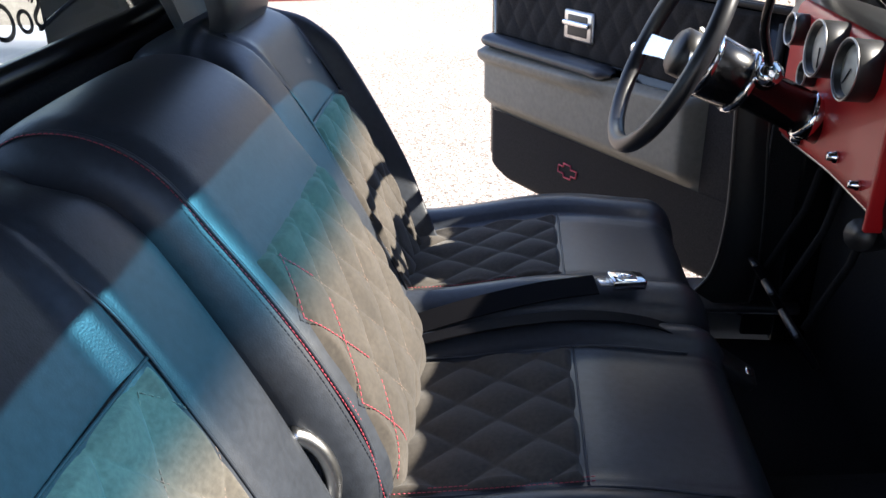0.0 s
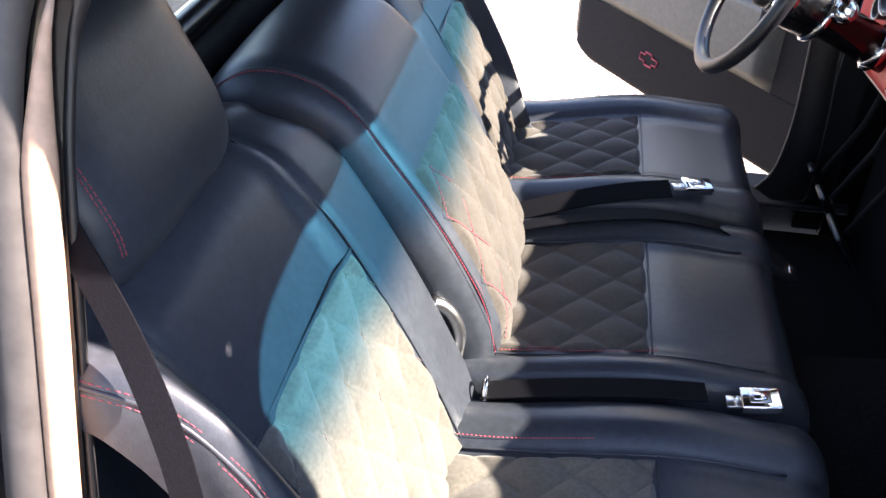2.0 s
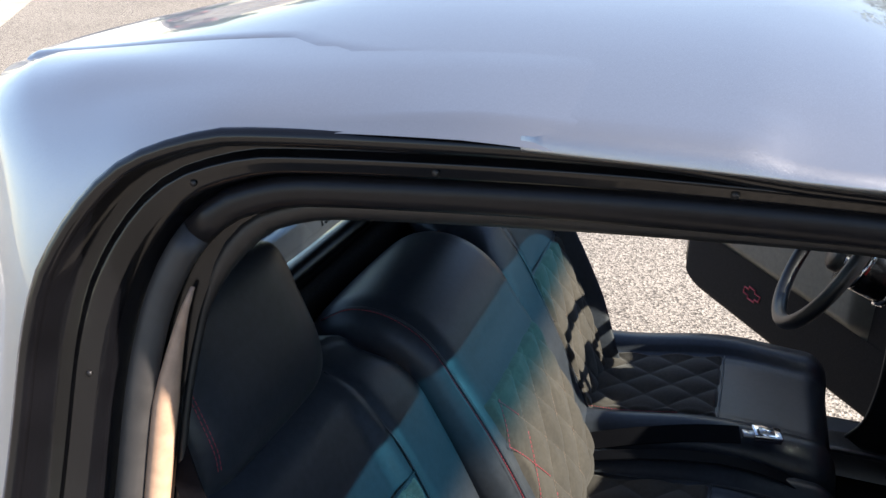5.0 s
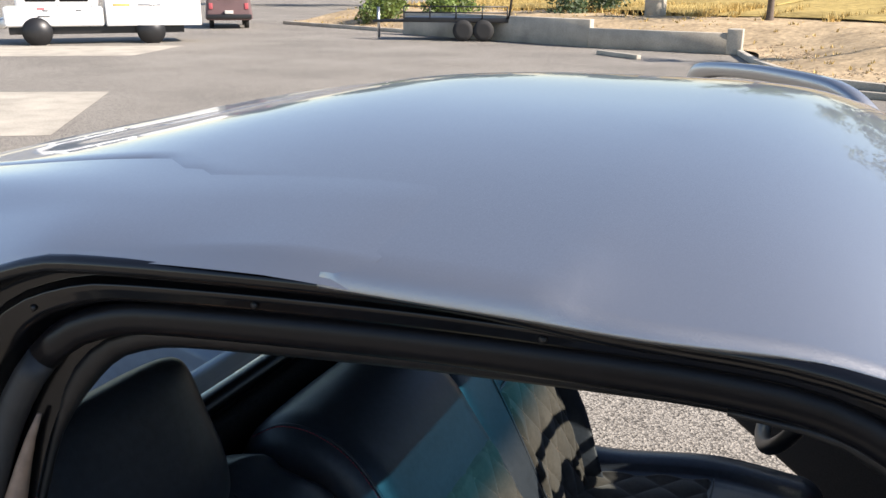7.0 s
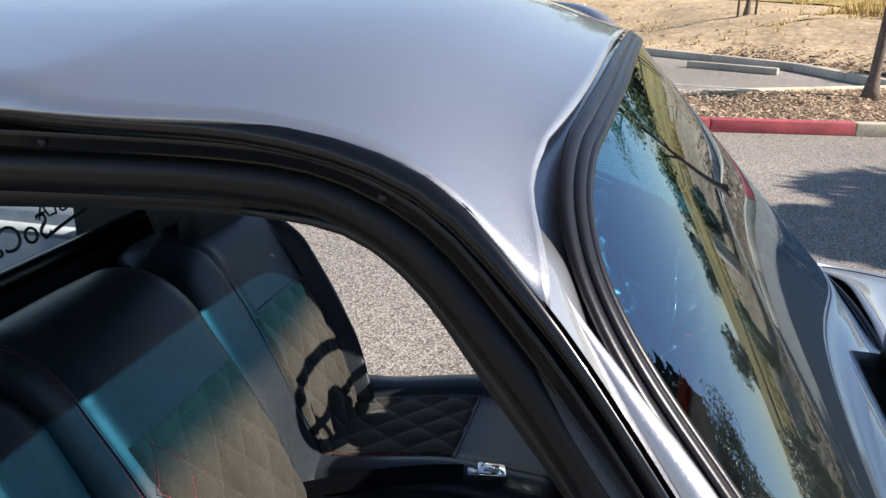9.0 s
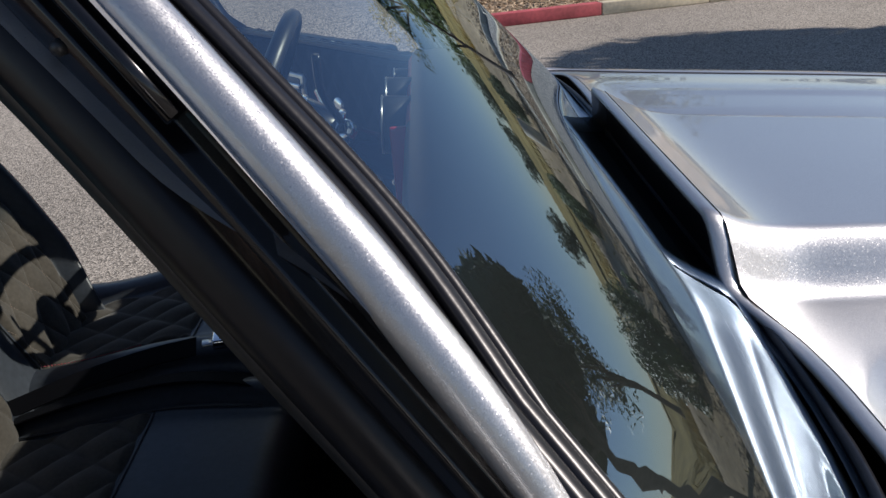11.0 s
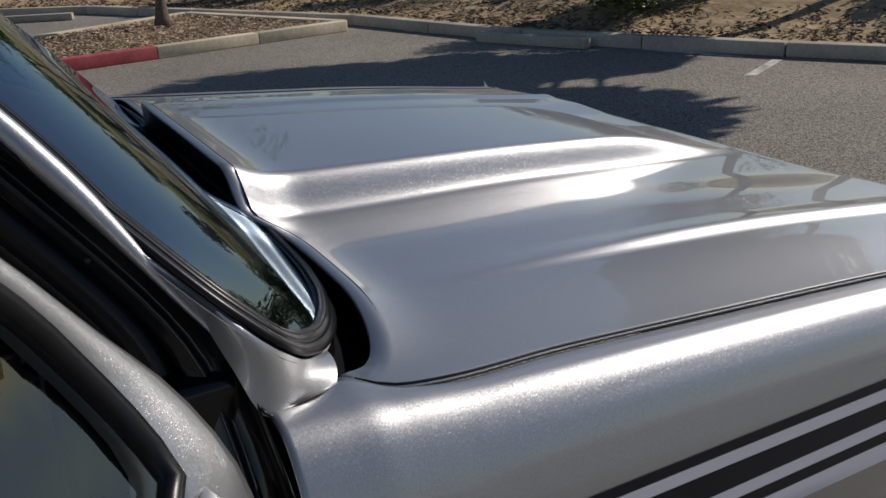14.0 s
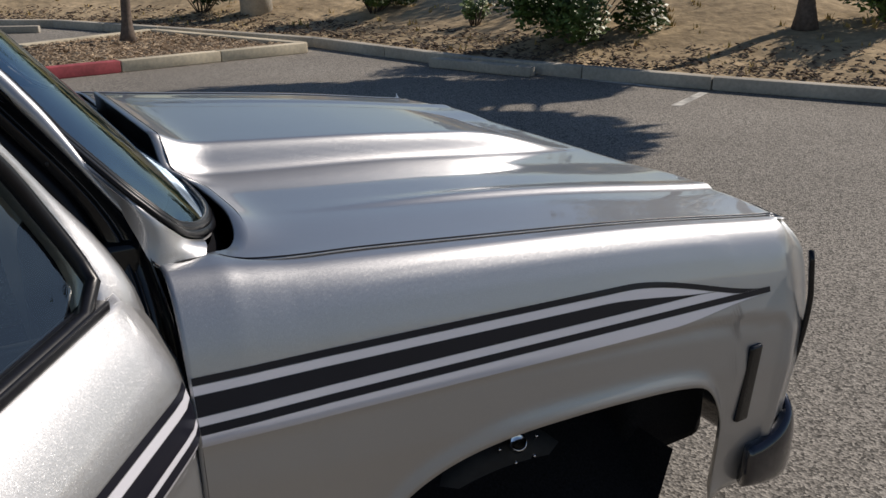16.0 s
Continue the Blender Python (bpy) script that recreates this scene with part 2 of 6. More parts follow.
def asphalt():
    m = material("old_asphalt", (0.235, 0.215, 0.185), 0.9, stain=(0.35, 0.16), spec=0.25)
    nt = m.node_tree
    b = nt.nodes["Principled BSDF"]
    src = b.inputs["Base Color"].links[0].from_socket
    co = nt.nodes["Texture Coordinate"].outputs["Object"]
    vo = nt.nodes.new("ShaderNodeTexVoronoi")
    vo.inputs["Scale"].default_value = 105
    nt.links.new(co, vo.inputs["Vector"])
    sx = nt.nodes.new("ShaderNodeSeparateColor")
    nt.links.new(vo.outputs["Color"], sx.inputs[0])
    mr = nt.nodes.new("ShaderNodeMapRange")
    mr.inputs["To Min"].default_value, mr.inputs["To Max"].default_value = 0.28, 1.75
    nt.links.new(sx.outputs[0], mr.inputs["Value"])
    mx = nt.nodes.new("ShaderNodeVectorMath")
    mx.operation = "SCALE"
    nt.links.new(src, mx.inputs[0])
    nt.links.new(mr.outputs[0], mx.inputs["Scale"])
    nt.links.new(mx.outputs[0], b.inputs["Base Color"])
    bp = nt.nodes.new("ShaderNodeBump")
    bp.inputs["Strength"].default_value, bp.inputs["Distance"].default_value = 0.6, 0.006
    nt.links.new(vo.outputs["Distance"], bp.inputs["Height"])
    nt.links.new(bp.outputs[0], b.inputs["Normal"])
    return m


ASPHALT = asphalt()
CONCRETE = material("pale_concrete", (0.42, 0.38, 0.31), 0.9, grain=(30, 0.12), stain=(1.5, 0.2), bump=(60, 0.3, 0.004))
PALE_CONCRETE = material("cream_concrete", (0.56, 0.49, 0.36), 0.9, grain=(30, 0.12), stain=(1.5, 0.22), bump=(60, 0.3, 0.004))
KERB_RED = material("red_kerb_paint", (0.38, 0.07, 0.08), 0.7, grain=(25, 0.15), stain=(4, 0.25), bump=(60, 0.3, 0.003))
DIRT = material("dry_dirt", (0.42, 0.32, 0.2), 1.0, grain=(6, 0.25), stain=(0.8, 0.25), bump=(5, 0.8, 0.05), spec=0.1)
MULCH = material("bark_mulch", (0.2, 0.14, 0.09), 1.0, grain=(25, 0.5), stain=(2, 0.25), bump=(25, 0.8, 0.03), spec=0.1)
DRY_GRASS = material("dry_grass", (0.36, 0.27, 0.10), 1.0, grain=(3, 0.3), stain=(0.25, 0.3), bump=(6, 0.8, 0.06), spec=0.1)
BARK = material("tree_bark", (0.13, 0.10, 0.08), 0.95, grain=(20, 0.3), bump=(30, 0.6, 0.01))
LEAF = material("green_leaves", (0.10, 0.145, 0.028), 0.5, grain=(3, 0.4), stain=(0.9, 0.25))
PINE = material("dark_leaves", (0.045, 0.075, 0.025), 0.6, grain=(3, 0.4))
WHITE_PAINT = material("white_truck_paint", (0.78, 0.78, 0.77), 0.35, 0, 0.6, stain=(1, 0.04))

# ---- the truck: body ----
truck = thing("pickup_truck", (0.0, YC, 0.0), "silver metallic old pickup truck with dark side stripes, both doors open", "pickup truck")

# half of the body's outline seen from ahead: height and distance out from the hood seam
SIDE = [(0.40, -0.085), (0.55, -0.10), (0.70, -0.122), (0.84, -0.134), (0.93, -0.129), (1.00, -0.110), (1.06, -0.094), (1.10, -0.080), (1.13, -0.066), (1.150, -0.051), (1.163, -0.031), (1.168, -0.013), (1.17, 0.0), (1.76, 0.183)]


def yb(z):
    return lerp_table(SIDE, z)


# the door opening: outer edge of the jamb and its inner edge, rear sill round to the front sill
OUTER = [(-1.36, 0.50), (-1.358, 0.90), (-1.352, 1.318), (-1.337, 1.506), (-1.307, 1.587), (-1.245, 1.659), (-1.166, 1.695), (-1.084, 1.709), (-0.815, 1.724), (-0.60, 1.726), (-0.514, 1.725), (-0.443, 1.714), (-0.392, 1.694), (-0.345, 1.655), (-0.285, 1.591), (-0.169, 1.444), (-0.037, 1.258), (-0.006, 1.168), (0.0, 1.0), (0.0, 0.50)]
INNER = [(-1.22, 0.52), (-1.215, 0.90), (-1.209, 1.320), (-1.200, 1.462), (-1.180, 1.538), (-1.140, 1.590), (-1.09, 1.612), (-1.03, 1.622), (-0.82, 1.640), (-0.62, 1.652), (-0.54, 1.653), (-0.478, 1.646), (-0.424, 1.617), (-0.37, 1.565), (-0.309, 1.500), (-0.22, 1.385), (-0.12, 1.25), (-0.095, 1.168), (-0.09, 1.0), (-0.09, 0.52)]


def jamb_lines(n=120):
    o = catmull([(x, yb(z), z) for x, z in OUTER], n)
    i = catmull([(x, yb(z) + mix(0.13, 0.062, smooth(0.9, 1.25, z)), z) for x, z in INNER], n)
    return o, i


JO, JI = jamb_lines()


def jamb(q, k, lift=0.0):
    """A point q of the way in from the outer edge, at step k along the opening; stepped like pressed steel."""
    o, i = JO[k], JI[k]
    p = o.lerp(i, q)
    depth = 0.022 * smooth(0.04, 0.14, q) - 0.014 * smooth(0.26, 0.32, q) + 0.020 * smooth(0.50, 0.58, q)
    p.y += depth - lift
    return p


def make_jamb(sgn):
    def put(name, bm, mat, label):
        if sgn:
            for v in bm.verts:
                if v.co.x < -0.9:
                    v.co.x -= 0.075 * smooth(1.60, 1.30, v.co.z)
        return part(name, flip(bm) if sgn else bm, mat, truck, label)

    n = len(JO) - 1
    put("door_jamb", sheet(lambda u, v: jamb(v, round(u * n)), n, 26), GLOSS_BLACK, "gloss black painted door jamb")
    ks = range(2, n - 6)
    worn = [k for k in ks if JO[k].x < -1.10 and JO[k].z < 1.655]
    put("door_seal", tube([jamb(0.74, k, 0.010) for k in worn], [0.0172 + 0.0015 * smooth(len(worn) - 2, len(worn) - 14, i) for i in range(len(worn))], 10, squash=((0, 1, 0), 0.7)), GREY_RUBBER, "worn grey rubber door seal")
    put("door_seal", tube([jamb(0.74, k, 0.010) for k in ks if k >= worn[-1]], 0.017, 10, squash=((0, 1, 0), 0.7)), RUBBER, "black rubber door seal")
    ks = [k for k in ks if JO[k].x < -1.18 and JO[k].z < 1.62]
    put("seal_edge", tube([jamb(0.93, k, 0.012) for k in ks], [0.014 * min(1, (len(ks) - i) / 6) for i in range(len(ks))], 8), TAN, "bare tan edge of the door seal")
    ks = [k for k in range(10, n - 16) if JO[k].x < -0.90 or JO[k].x < -0.20 and JO[k].z > 1.45]
    put("drip_rail", tube([jamb(0.03, k, 0.001) - Vector((0, 0, 0.001 + 0.006 * smooth(-0.75, -0.62, JO[k].x))) for k in ks], [mix(0.009, 0.004, smooth(-0.40, -0.28, JO[k].x)) for k in ks], 8), GLOSS_BLACK, "")
    put("headliner_edge", tube([jamb(1.0, k, -0.01) for k in range(2, n - 2)], [mix(0.016, 0.005, smooth(-1.10, -1.20, JO[k].x) * smooth(1.66, 1.56, JO[k].z)) for k in range(2, n - 2)], 8), PLASTIC, "")
    for k in range(8, n, 9):
        if JO[k].z > 1.3:
            p = jamb(0.42, k)
            put("jamb_screw", turned([(0.0035, 0), (0.0035, 0.002), (0.001, 0.003)], Matrix.Translation(p) @ pose(0, 0, 0, 90, 0, 0), 8), PLASTIC, "")


make_jamb(0)
make_jamb(1)


# windshield: bowed and raked
def glass_pt(a, b, lift=0.0):
    """a from -1 (passenger side) to 1, b from 0 at the cowl to 1 at the roof."""
    w = abs(a)
    half = 0.832 - 0.142 * b
    x = mix(0.140, -0.345, b) - mix(0.092, 0.052, b) * (w**5 if w < 1 else 1 + 1.2 * (w - 1))
    z = mix(1.185, 1.738, b) + (0.02 * (1 - b) - 0.048 * b) * w**2.4
    n = Vector((0.78, 0, 0.62))
    return Vector((x, YC + half * a, z)) + n * lift


# half outline of the glass: height share and half width
GLASS_W = [(-0.055, 0.70), (-0.05, 0.80), (-0.035, 0.91), (-0.01, 0.975), (0.04, 1.022), (0.10, 1.034), (0.17, 1.032), (0.30, 0.998), (0.45, 0.958), (0.60, 0.942), (0.74, 0.932), (0.82, 0.912), (0.87, 0.878), (0.905, 0.825), (0.925, 0.75), (0.93, 0.66)]
BROW = [(0.0, 0.966), (0.80, 0.962), (0.85, 0.950), (0.888, 0.934), (0.932, 0.906), (0.96, 0.876)]


# roof: side edges on the door openings, crowned, rolled down at the back
def roof_pt(u, v):
    a = 2 * v - 1                                   # across
    w = abs(a)
    aw = min(0.96, w * 1.04)
    lip = glass_pt(-aw, lerp_table(BROW, aw), -0.004)
    side = smooth(0.92, 1.0, w)
    front = mix(lip.x - 0.004, -0.350, side)
    back = -1.60 + 0.20 * w**3
    s = min(1.0, u / 0.86)
    x = mix(front, back, s)
    ze = lerp_table(((-1.7, 1.70), (-1.10, 1.722), (-0.9, 1.732), (-0.60, 1.732), (-0.514, 1.731), (-0.443, 1.724), (-0.392, 1.706), (-0.345, 1.670), (-0.3, 1.64)), x)
    zc = 1.783 - 0.055 * smooth(-0.62, -0.34, x) ** 1.4 - 0.085 * smooth(-1.0, -1.64, x) ** 1.4
    rear = smooth(-0.95, -1.15, x)
    half = YC - 0.157
    y = half * a
    z = mix(ze, zc, 1 - w ** mix(2.6, 2.2, rear)) - (0.012 - 0.009 * smooth(-0.56, -0.42, x)) * smooth(0.965, 1.0, w)
    z = mix(mix(lip.z + 0.004, 1.660, side), z, smooth(0.0, mix(0.13, 0.03, smooth(0.92, 1.0, w)), front - x) ** 0.6)
    if u > 0.86:
        k = (u - 0.86) / 0.14
        x -= 0.07 * math.sin(k * 1.4)
        z -= 0.14 * (1 - math.cos(k * 1.5))
    return (x, YC + y, z + 0.004)


def roof_at(x, w):
    """The roof's skin on the passenger side at a length and a share of its half width."""
    lo, hi = 0.0, 0.86
    for _ in range(24):
        m = (lo + hi) / 2
        lo, hi = (m, hi) if roof_pt(m, 0.5 - w / 2)[0] > x else (lo, m)
    return Vector(roof_pt(lo, 0.5 - w / 2))


PILLAR_SIDE = catmull([p for p in JO[50:] if p.z > 1.08], 900)
half_roof = YC - 0.157
roof_bm = sheet(lambda u, v: roof_pt(u**1.35, v), 70, 70)


def roof_column(k):
    """The roof's points along its length, k columns in from the passenger side."""
    y = YC - half_roof * (1 - 2 * k / 70)
    return sorted((v for v in roof_bm.verts if abs(v.co.y - y) < 1e-3), key=lambda v: -v.co.x)


def shape_corner(cols, mirror):
    """Leads the roof's front corner down to the head of the pillar and the door opening."""
    def own(v):
        return Vector((v.co.x, 2 * YC - v.co.y if mirror else v.co.y, v.co.z))

    ins, outs = [own(v) for v in cols[7]], [own(v) for v in cols[9]]
    last = sum(1 for p in ins if p.x > -0.68)
    foot = glass_pt(-0.95, 0.85)
    start = min(PILLAR_SIDE, key=lambda p: (p - foot).length_squared)
    side = catmull([start] + [p for p in sorted(JO, key=lambda p: -p.x) if start.x - 0.01 > p.x > ins[last].x and p.z > 1.5], 200)
    for j in range(last):
        p, e = side[round(200 * (ins[0].x - ins[j].x) / (ins[0].x - ins[last].x))].copy(), ins[j]
        p.y = yb(p.z)
        size = (e - p).length
        c1 = p.lerp(e, 0.33) + Vector((0.15, -0.35, 0.9)) * 0.10 * size
        c2 = e + (e - outs[j]).normalized() * 0.5 * size
        flat = smooth(-0.42, -0.62, p.x)
        for k in range(7):
            u = k / 7
            q = p * (1 - u) ** 3 + c1 * 3 * (1 - u) ** 2 * u + c2 * 3 * (1 - u) * u * u + e * u**3
            q = q.lerp(own(cols[k][j]), flat)
            cols[k][j].co = (q.x, 2 * YC - q.y if mirror else q.y, q.z)


for cols, mirror in [([roof_column(k) for k in range(10)], False), ([roof_column(70 - k) for k in range(10)], True)]:
    shape_corner(cols, mirror)
brow = [v for v in roof_bm.verts if v.co.x > -0.66 and not v.is_boundary]
for _ in range(70):
    bmesh.ops.smooth_vert(roof_bm, verts=brow, factor=0.5, use_axis_x=True, use_axis_y=True, use_axis_z=True)
bmesh.ops.delete(roof_bm, geom=[v for v in roof_bm.verts if v.co.x < -0.87 and abs(v.co.y - YC) > 0.723 * mix(0.80, 0.73, smooth(-1.10, -1.20, v.co.x))], context="VERTS")
for v in roof_bm.verts:                             # the cut edge dips under the rear quarters
    if v.is_boundary and v.co.x < -0.95:
        v.co.z -= 0.007 * smooth(-0.95, -1.10, v.co.x)
roof = part("roof", facing(roof_bm, (0, 0, 1)), SILVER, truck, "silver metallic crowned roof")
solid(roof, 0.004)


def lining_pt(u, v):
    x, y, z = roof_pt(0.02 + u * 0.74, 0.14 + 0.72 * v)
    return (x, y, z - 0.035)


part("headliner", sheet(lining_pt, 16, 16), CLOTH, truck, "black headliner")


# rear quarter of the cab: from the door opening up into the roof and round to the back wall
CK = [p for k, p in enumerate(JO) if k < 96 and p.x < -0.79]


def quarter_rows(nu=26):
    rows, n = [], len(CK)
    for k, p in enumerate(CK):
        d = (CK[min(k + 2, n - 1)] - CK[max(k - 2, 0)]).normalized()
        nx, nz = (-1.0, 0.0) if k < 8 else (-d.z, d.x)      # outwards in the side view
        side = Vector((nx, (yb(p.z + 0.02 * nz) - yb(p.z)) / 0.02, nz)).normalized()
        up = smooth(0.10, 0.80, nz)
        x = max(-1.53, p.x + nx * 0.20)
        t, t2 = roof_at(x, 0.70), roof_at(x, 0.66)
        end = t
        if up < 1:                                  # down along the roof's rolled rear edge, then level with the opening
            end = Vector(roof_pt(mix(1.0, 0.86, up), 0.15)).lerp(t, smooth(0.75, 1.0, up))
            end.z = min(end.z, mix(p.z, end.z, smooth(0.0, 0.2, up)))
        way = Vector((0.0, 1.0, 0.0)).lerp((t2 - t).normalized(), up).normalized()
        a, b, c = p + Vector((0, -0.002, 0)), p + side * mix(0.09, 0.022, up), end - way * mix(0.07, 0.12, up)
        bend = smooth(-0.86, -1.12, p.x)
        row = []
        for i in range(nu + 1):
            u = i / nu
            q = a * (1 - u) ** 3 + b * 3 * (1 - u) ** 2 * u + c * 3 * (1 - u) * u * u + end * u**3
            if bend < 1:
                q = roof_at(p.x, 1 - 0.30 * u).lerp(q, bend)
            share = max(0.0, min(1.0, (YC - q.y) / half_roof))
            q = q.lerp(roof_at(q.x, share), up * smooth(0.5, 0.9, u) * smooth(-1.50, -1.40, q.x))
            q.z += 0.0012 - 0.0018 * max(smooth(0.6, 1.0, u), smooth(-0.85, -0.80, p.x))
            row.append(q)
        rows.append(row)
    return rows


QUARTER = quarter_rows()


def quarter_pt(u, v):
    return QUARTER[round(v * (len(QUARTER) - 1))][round(u * 26)]


for sgn in (0, 1):
    bm = sheet(quarter_pt, 26, len(QUARTER) - 1)
    part("cab_corner", flip(bm) if sgn else bm, SILVER, truck, "silver rear quarter of the cab")

# back wall with the window opening
bx = -1.455
bm = bmesh.new()
box((bx - 0.012, 0.10, 0.55), (bx + 0.02, 1.66, 1.235), 0.004, 1, bm)
part("cab_back_wall", bm, SILVER, truck)
for y in (0.20, 1.48):
    part("cab_back_pillar", box((bx - 0.012, y, 1.235), (bx + 0.02, y + 0.08, 1.60), 0.004, 1), CLOTH, truck)
part("back_inner_trim", box((bx + 0.022, 0.14, 0.60), (bx + 0.05, 1.62, 1.22), 0.008), CLOTH, truck, "black cloth trim behind the seats")
ring = [(bx + 0.03, y, z) for y, z in ((0.24, 1.28), (0.28, 1.24), (0.88, 1.235), (1.48, 1.24), (1.52, 1.28), (1.50, 1.55), (1.45, 1.61), (0.88, 1.63), (0.31, 1.61), (0.26, 1.55))]
part("rear_window_seal", tube(catmull(ring + ring[:1], 80)[:-1], 0.02, 8, True), RUBBER, truck, "black rubber seal of the rear window")
rear_glass = part("rear_window", facing(sheet(lambda u, v: (bx + 0.020, mix(0.25, 1.51, u), mix(1.24, 1.625, v)), 4, 4), (1, 0, 0)), GLASS, truck, "clear rear window with dark lettering", True)
part("rear_shelf", box((bx + 0.05, 0.16, 1.165), (bx + 0.085, 1.60, 1.225), 0.012), CLOTH, truck)


def pane_pt(u, v):
    b = mix(-0.055, 0.93, 0.5 - 0.5 * math.cos(math.pi * v))
    return glass_pt((2 * u - 1) * lerp_table(GLASS_W, b), b)


part("windshield", facing(sheet(pane_pt, 40, 60), (0.78, 0, 0.62)), WINDSHIELD, truck, "raked windshield with a blue shade band along the top")


def glass_edge(out, lift):
    """The outline of the glass, grown outwards by a distance."""
    half = catmull([(-w, b, 0) for b, w in GLASS_W], 90)
    loop = catmull([(-0.66 * (1 - i / 5) + 0.66 * i / 5, 0.93, 0) for i in range(1, 5)], 20)
    ring = half + loop + [Vector((-p.x, p.y, 0)) for p in half[::-1]] + [Vector((0.7 - 1.4 * i / 20, -0.055, 0)) for i in range(1, 20)]
    M = [Vector((p.x * 0.78, p.y * 0.715, 0)) for p in ring]
    n, res = len(M), []
    for i, p in enumerate(M):
        d = (M[(i + 3) % n] - M[i - 3]).normalized()
        q = p + Vector((-d.y, d.x, 0)) * out
        res.append(glass_pt(q.x / 0.78, q.y / 0.715, lift))
    return res


GN = (0.78, 0, 0.62)
gasket = part("windshield_gasket", tube(glass_edge(0.007, 0.002), 0.009, 10, True, squash=(GN, 0.5)), RUBBER, truck, "black rubber windshield gasket")
part("gasket_lip", tube(glass_edge(0.018, -0.001), 0.009, 10, True, squash=(GN, 0.55)), RUBBER, gasket)
FA, FB = glass_edge(0.030, -0.010), glass_edge(0.004, -0.010)
FA = [a.lerp(c, smooth(1.38, 1.48, a.z)) for a, c in zip(FA, glass_edge(0.052, -0.030))]
part("windshield_frame", sheet(lambda u, v: (FA[round(u * len(FA)) % len(FA)]).lerp(FB[round(u * len(FA)) % len(FA)], v), len(FA), 3), SILVER, truck, "silver windshield frame")
part("gasket_inner_lip", tube(glass_edge(0.003, 0.003), 0.005, 8, True), RUBBER, gasket)


# silver pillar strip between jamb and gasket


def pillar_pt(u, v):
    b = mix(0.09, 0.93, u)
    g = glass_pt(-min(1.10, lerp_table(GLASS_W, min(b, 0.87)) + 0.034), b, -0.006)
    o = min(PILLAR_SIDE, key=lambda p: (p - g).length_squared)
    p = Vector((o.x, yb(o.z), o.z)).lerp(g, v)
    p += Vector((0.55, -0.65, 0.5)) * (0.005 * math.sin(v * math.pi) - 0.004 * smooth(0.88, 1.0, u))
    return p


for sgn in (0, 1):
    bm = sheet(pillar_pt, 60, 8)
    part("windshield_pillar", flip(bm) if sgn else bm, SILVER, truck, "silver windshield pillar")
    bm = tube([p + Vector((0.012, 0.016, -0.006)) for p in JI[66:104]], [0.003 + 0.011 * smooth(0, 10, i) for i in range(len(JI[66:104]))], 10)
    part("pillar_trim", flip(bm) if sgn else bm, PLASTIC, truck)


# hood
def hood_edge(x):
    return 0.004 - 0.010 * math.exp(-(((x - 0.2) / 0.09) ** 2)) + 0.034 * math.exp(-(((x - 0.085) / 0.03) ** 2))


def crest(a, b, w):
    """A straight bank from a up to b with small radii at its foot and brow."""
    t = (a - w) / (a - b)
    r = 0.5
    if t <= -r or t >= 1 + r:
        return 0.0 if t < 0.5 else 1.0
    return (t + r) ** 2 / 2 if t < 0.5 else 1 - (1 + r - t) ** 2 / 2


def hood_z(x, y):
    w = abs(y - YC)
    z = 1.163 - 0.098 * x - 0.018 * smooth(0.6, 1.45, x) ** 2
    f = smooth(0.22, 0.75, x)
    wd = 0.645 + 0.015 * smooth(0.9, 0.3, x)
    z += f * (0.010 * smooth(wd + 0.022, wd - 0.004, w) - 0.004 * smooth(wd - 0.004, wd - 0.06, w)) + 0.006 * smooth(0.88, 0.70, w)
    z -= 0.013 * smooth(0.52, 0.33, w) * (1 - 0.3 * f)
    wv = 0.305 - 0.075 * max(0, x) - 0.035 * smooth(0.9, 1.42, x) + 0.035 * smooth(0.26, 0.13, x)
    wp = wv - 0.028
    z += (0.064 - 0.057 * smooth(0.9, 1.42, x) ** 1.5 - 0.006 * smooth(0.2, 0.9, x)) * crest(wv, wp, w)
    z += 0.036 * math.exp(-(((x - 0.125) / 0.065) ** 2)) * smooth(0.87, 0.66, w)
    return z


def hood_pt(u, v):
    a = 2 * v - 1
    half_r = YC - 0.004
    w = abs(a)
    yy = half_r * w
    back = 0.172 - 0.088 * math.exp(-(half_r - yy) / 0.075) - 0.034 * smooth(0.42, 0.27, yy)
    front = 1.435 - 0.048 * w**4
    s = min(1.0, u / 0.92)
    x = mix(back, front, s ** 0.9)
    y = (YC - hood_edge(x)) * a
    z = hood_z(x, YC + y)
    if u > 0.92:
        k = (u - 0.92) / 0.08
        x += 0.035 * math.sin(k * 1.5)
        z -= 0.07 * (1 - math.cos(k * 1.5))
    return (x, YC + y, z)


hood = part("hood", sheet(hood_pt, 90, 240), SILVER, truck, "silver metallic hood with raised centre and creases")
solid(hood, 0.006)


for sgn in (0, 1):
    gap = tube([(x, hood_edge(x) + 0.001, hood_z(x, hood_edge(x)) + 0.0005) for x in [0.10 + 1.285 * i / 80 for i in range(81)]], 0.0016, 6)
    part("hood_gap", flip(gap) if sgn else gap, RUBBER, truck, "dark gap between hood and fender")


# fenders with a body line, squared wheel opening and rounded nose
ARCH = [(p.x, p.y) for p in catmull([(0.18, 0.36, 0), (0.195, 0.50, 0), (0.25, 0.60, 0), (0.33, 0.695, 0), (0.43, 0.742, 0), (0.56, 0.758, 0), (0.70, 0.755, 0), (0.85, 0.744, 0), (1.00, 0.726, 0), (1.08, 0.697, 0), (1.134, 0.618, 0), (1.157, 0.52, 0), (1.172, 0.36, 0)], 120)]


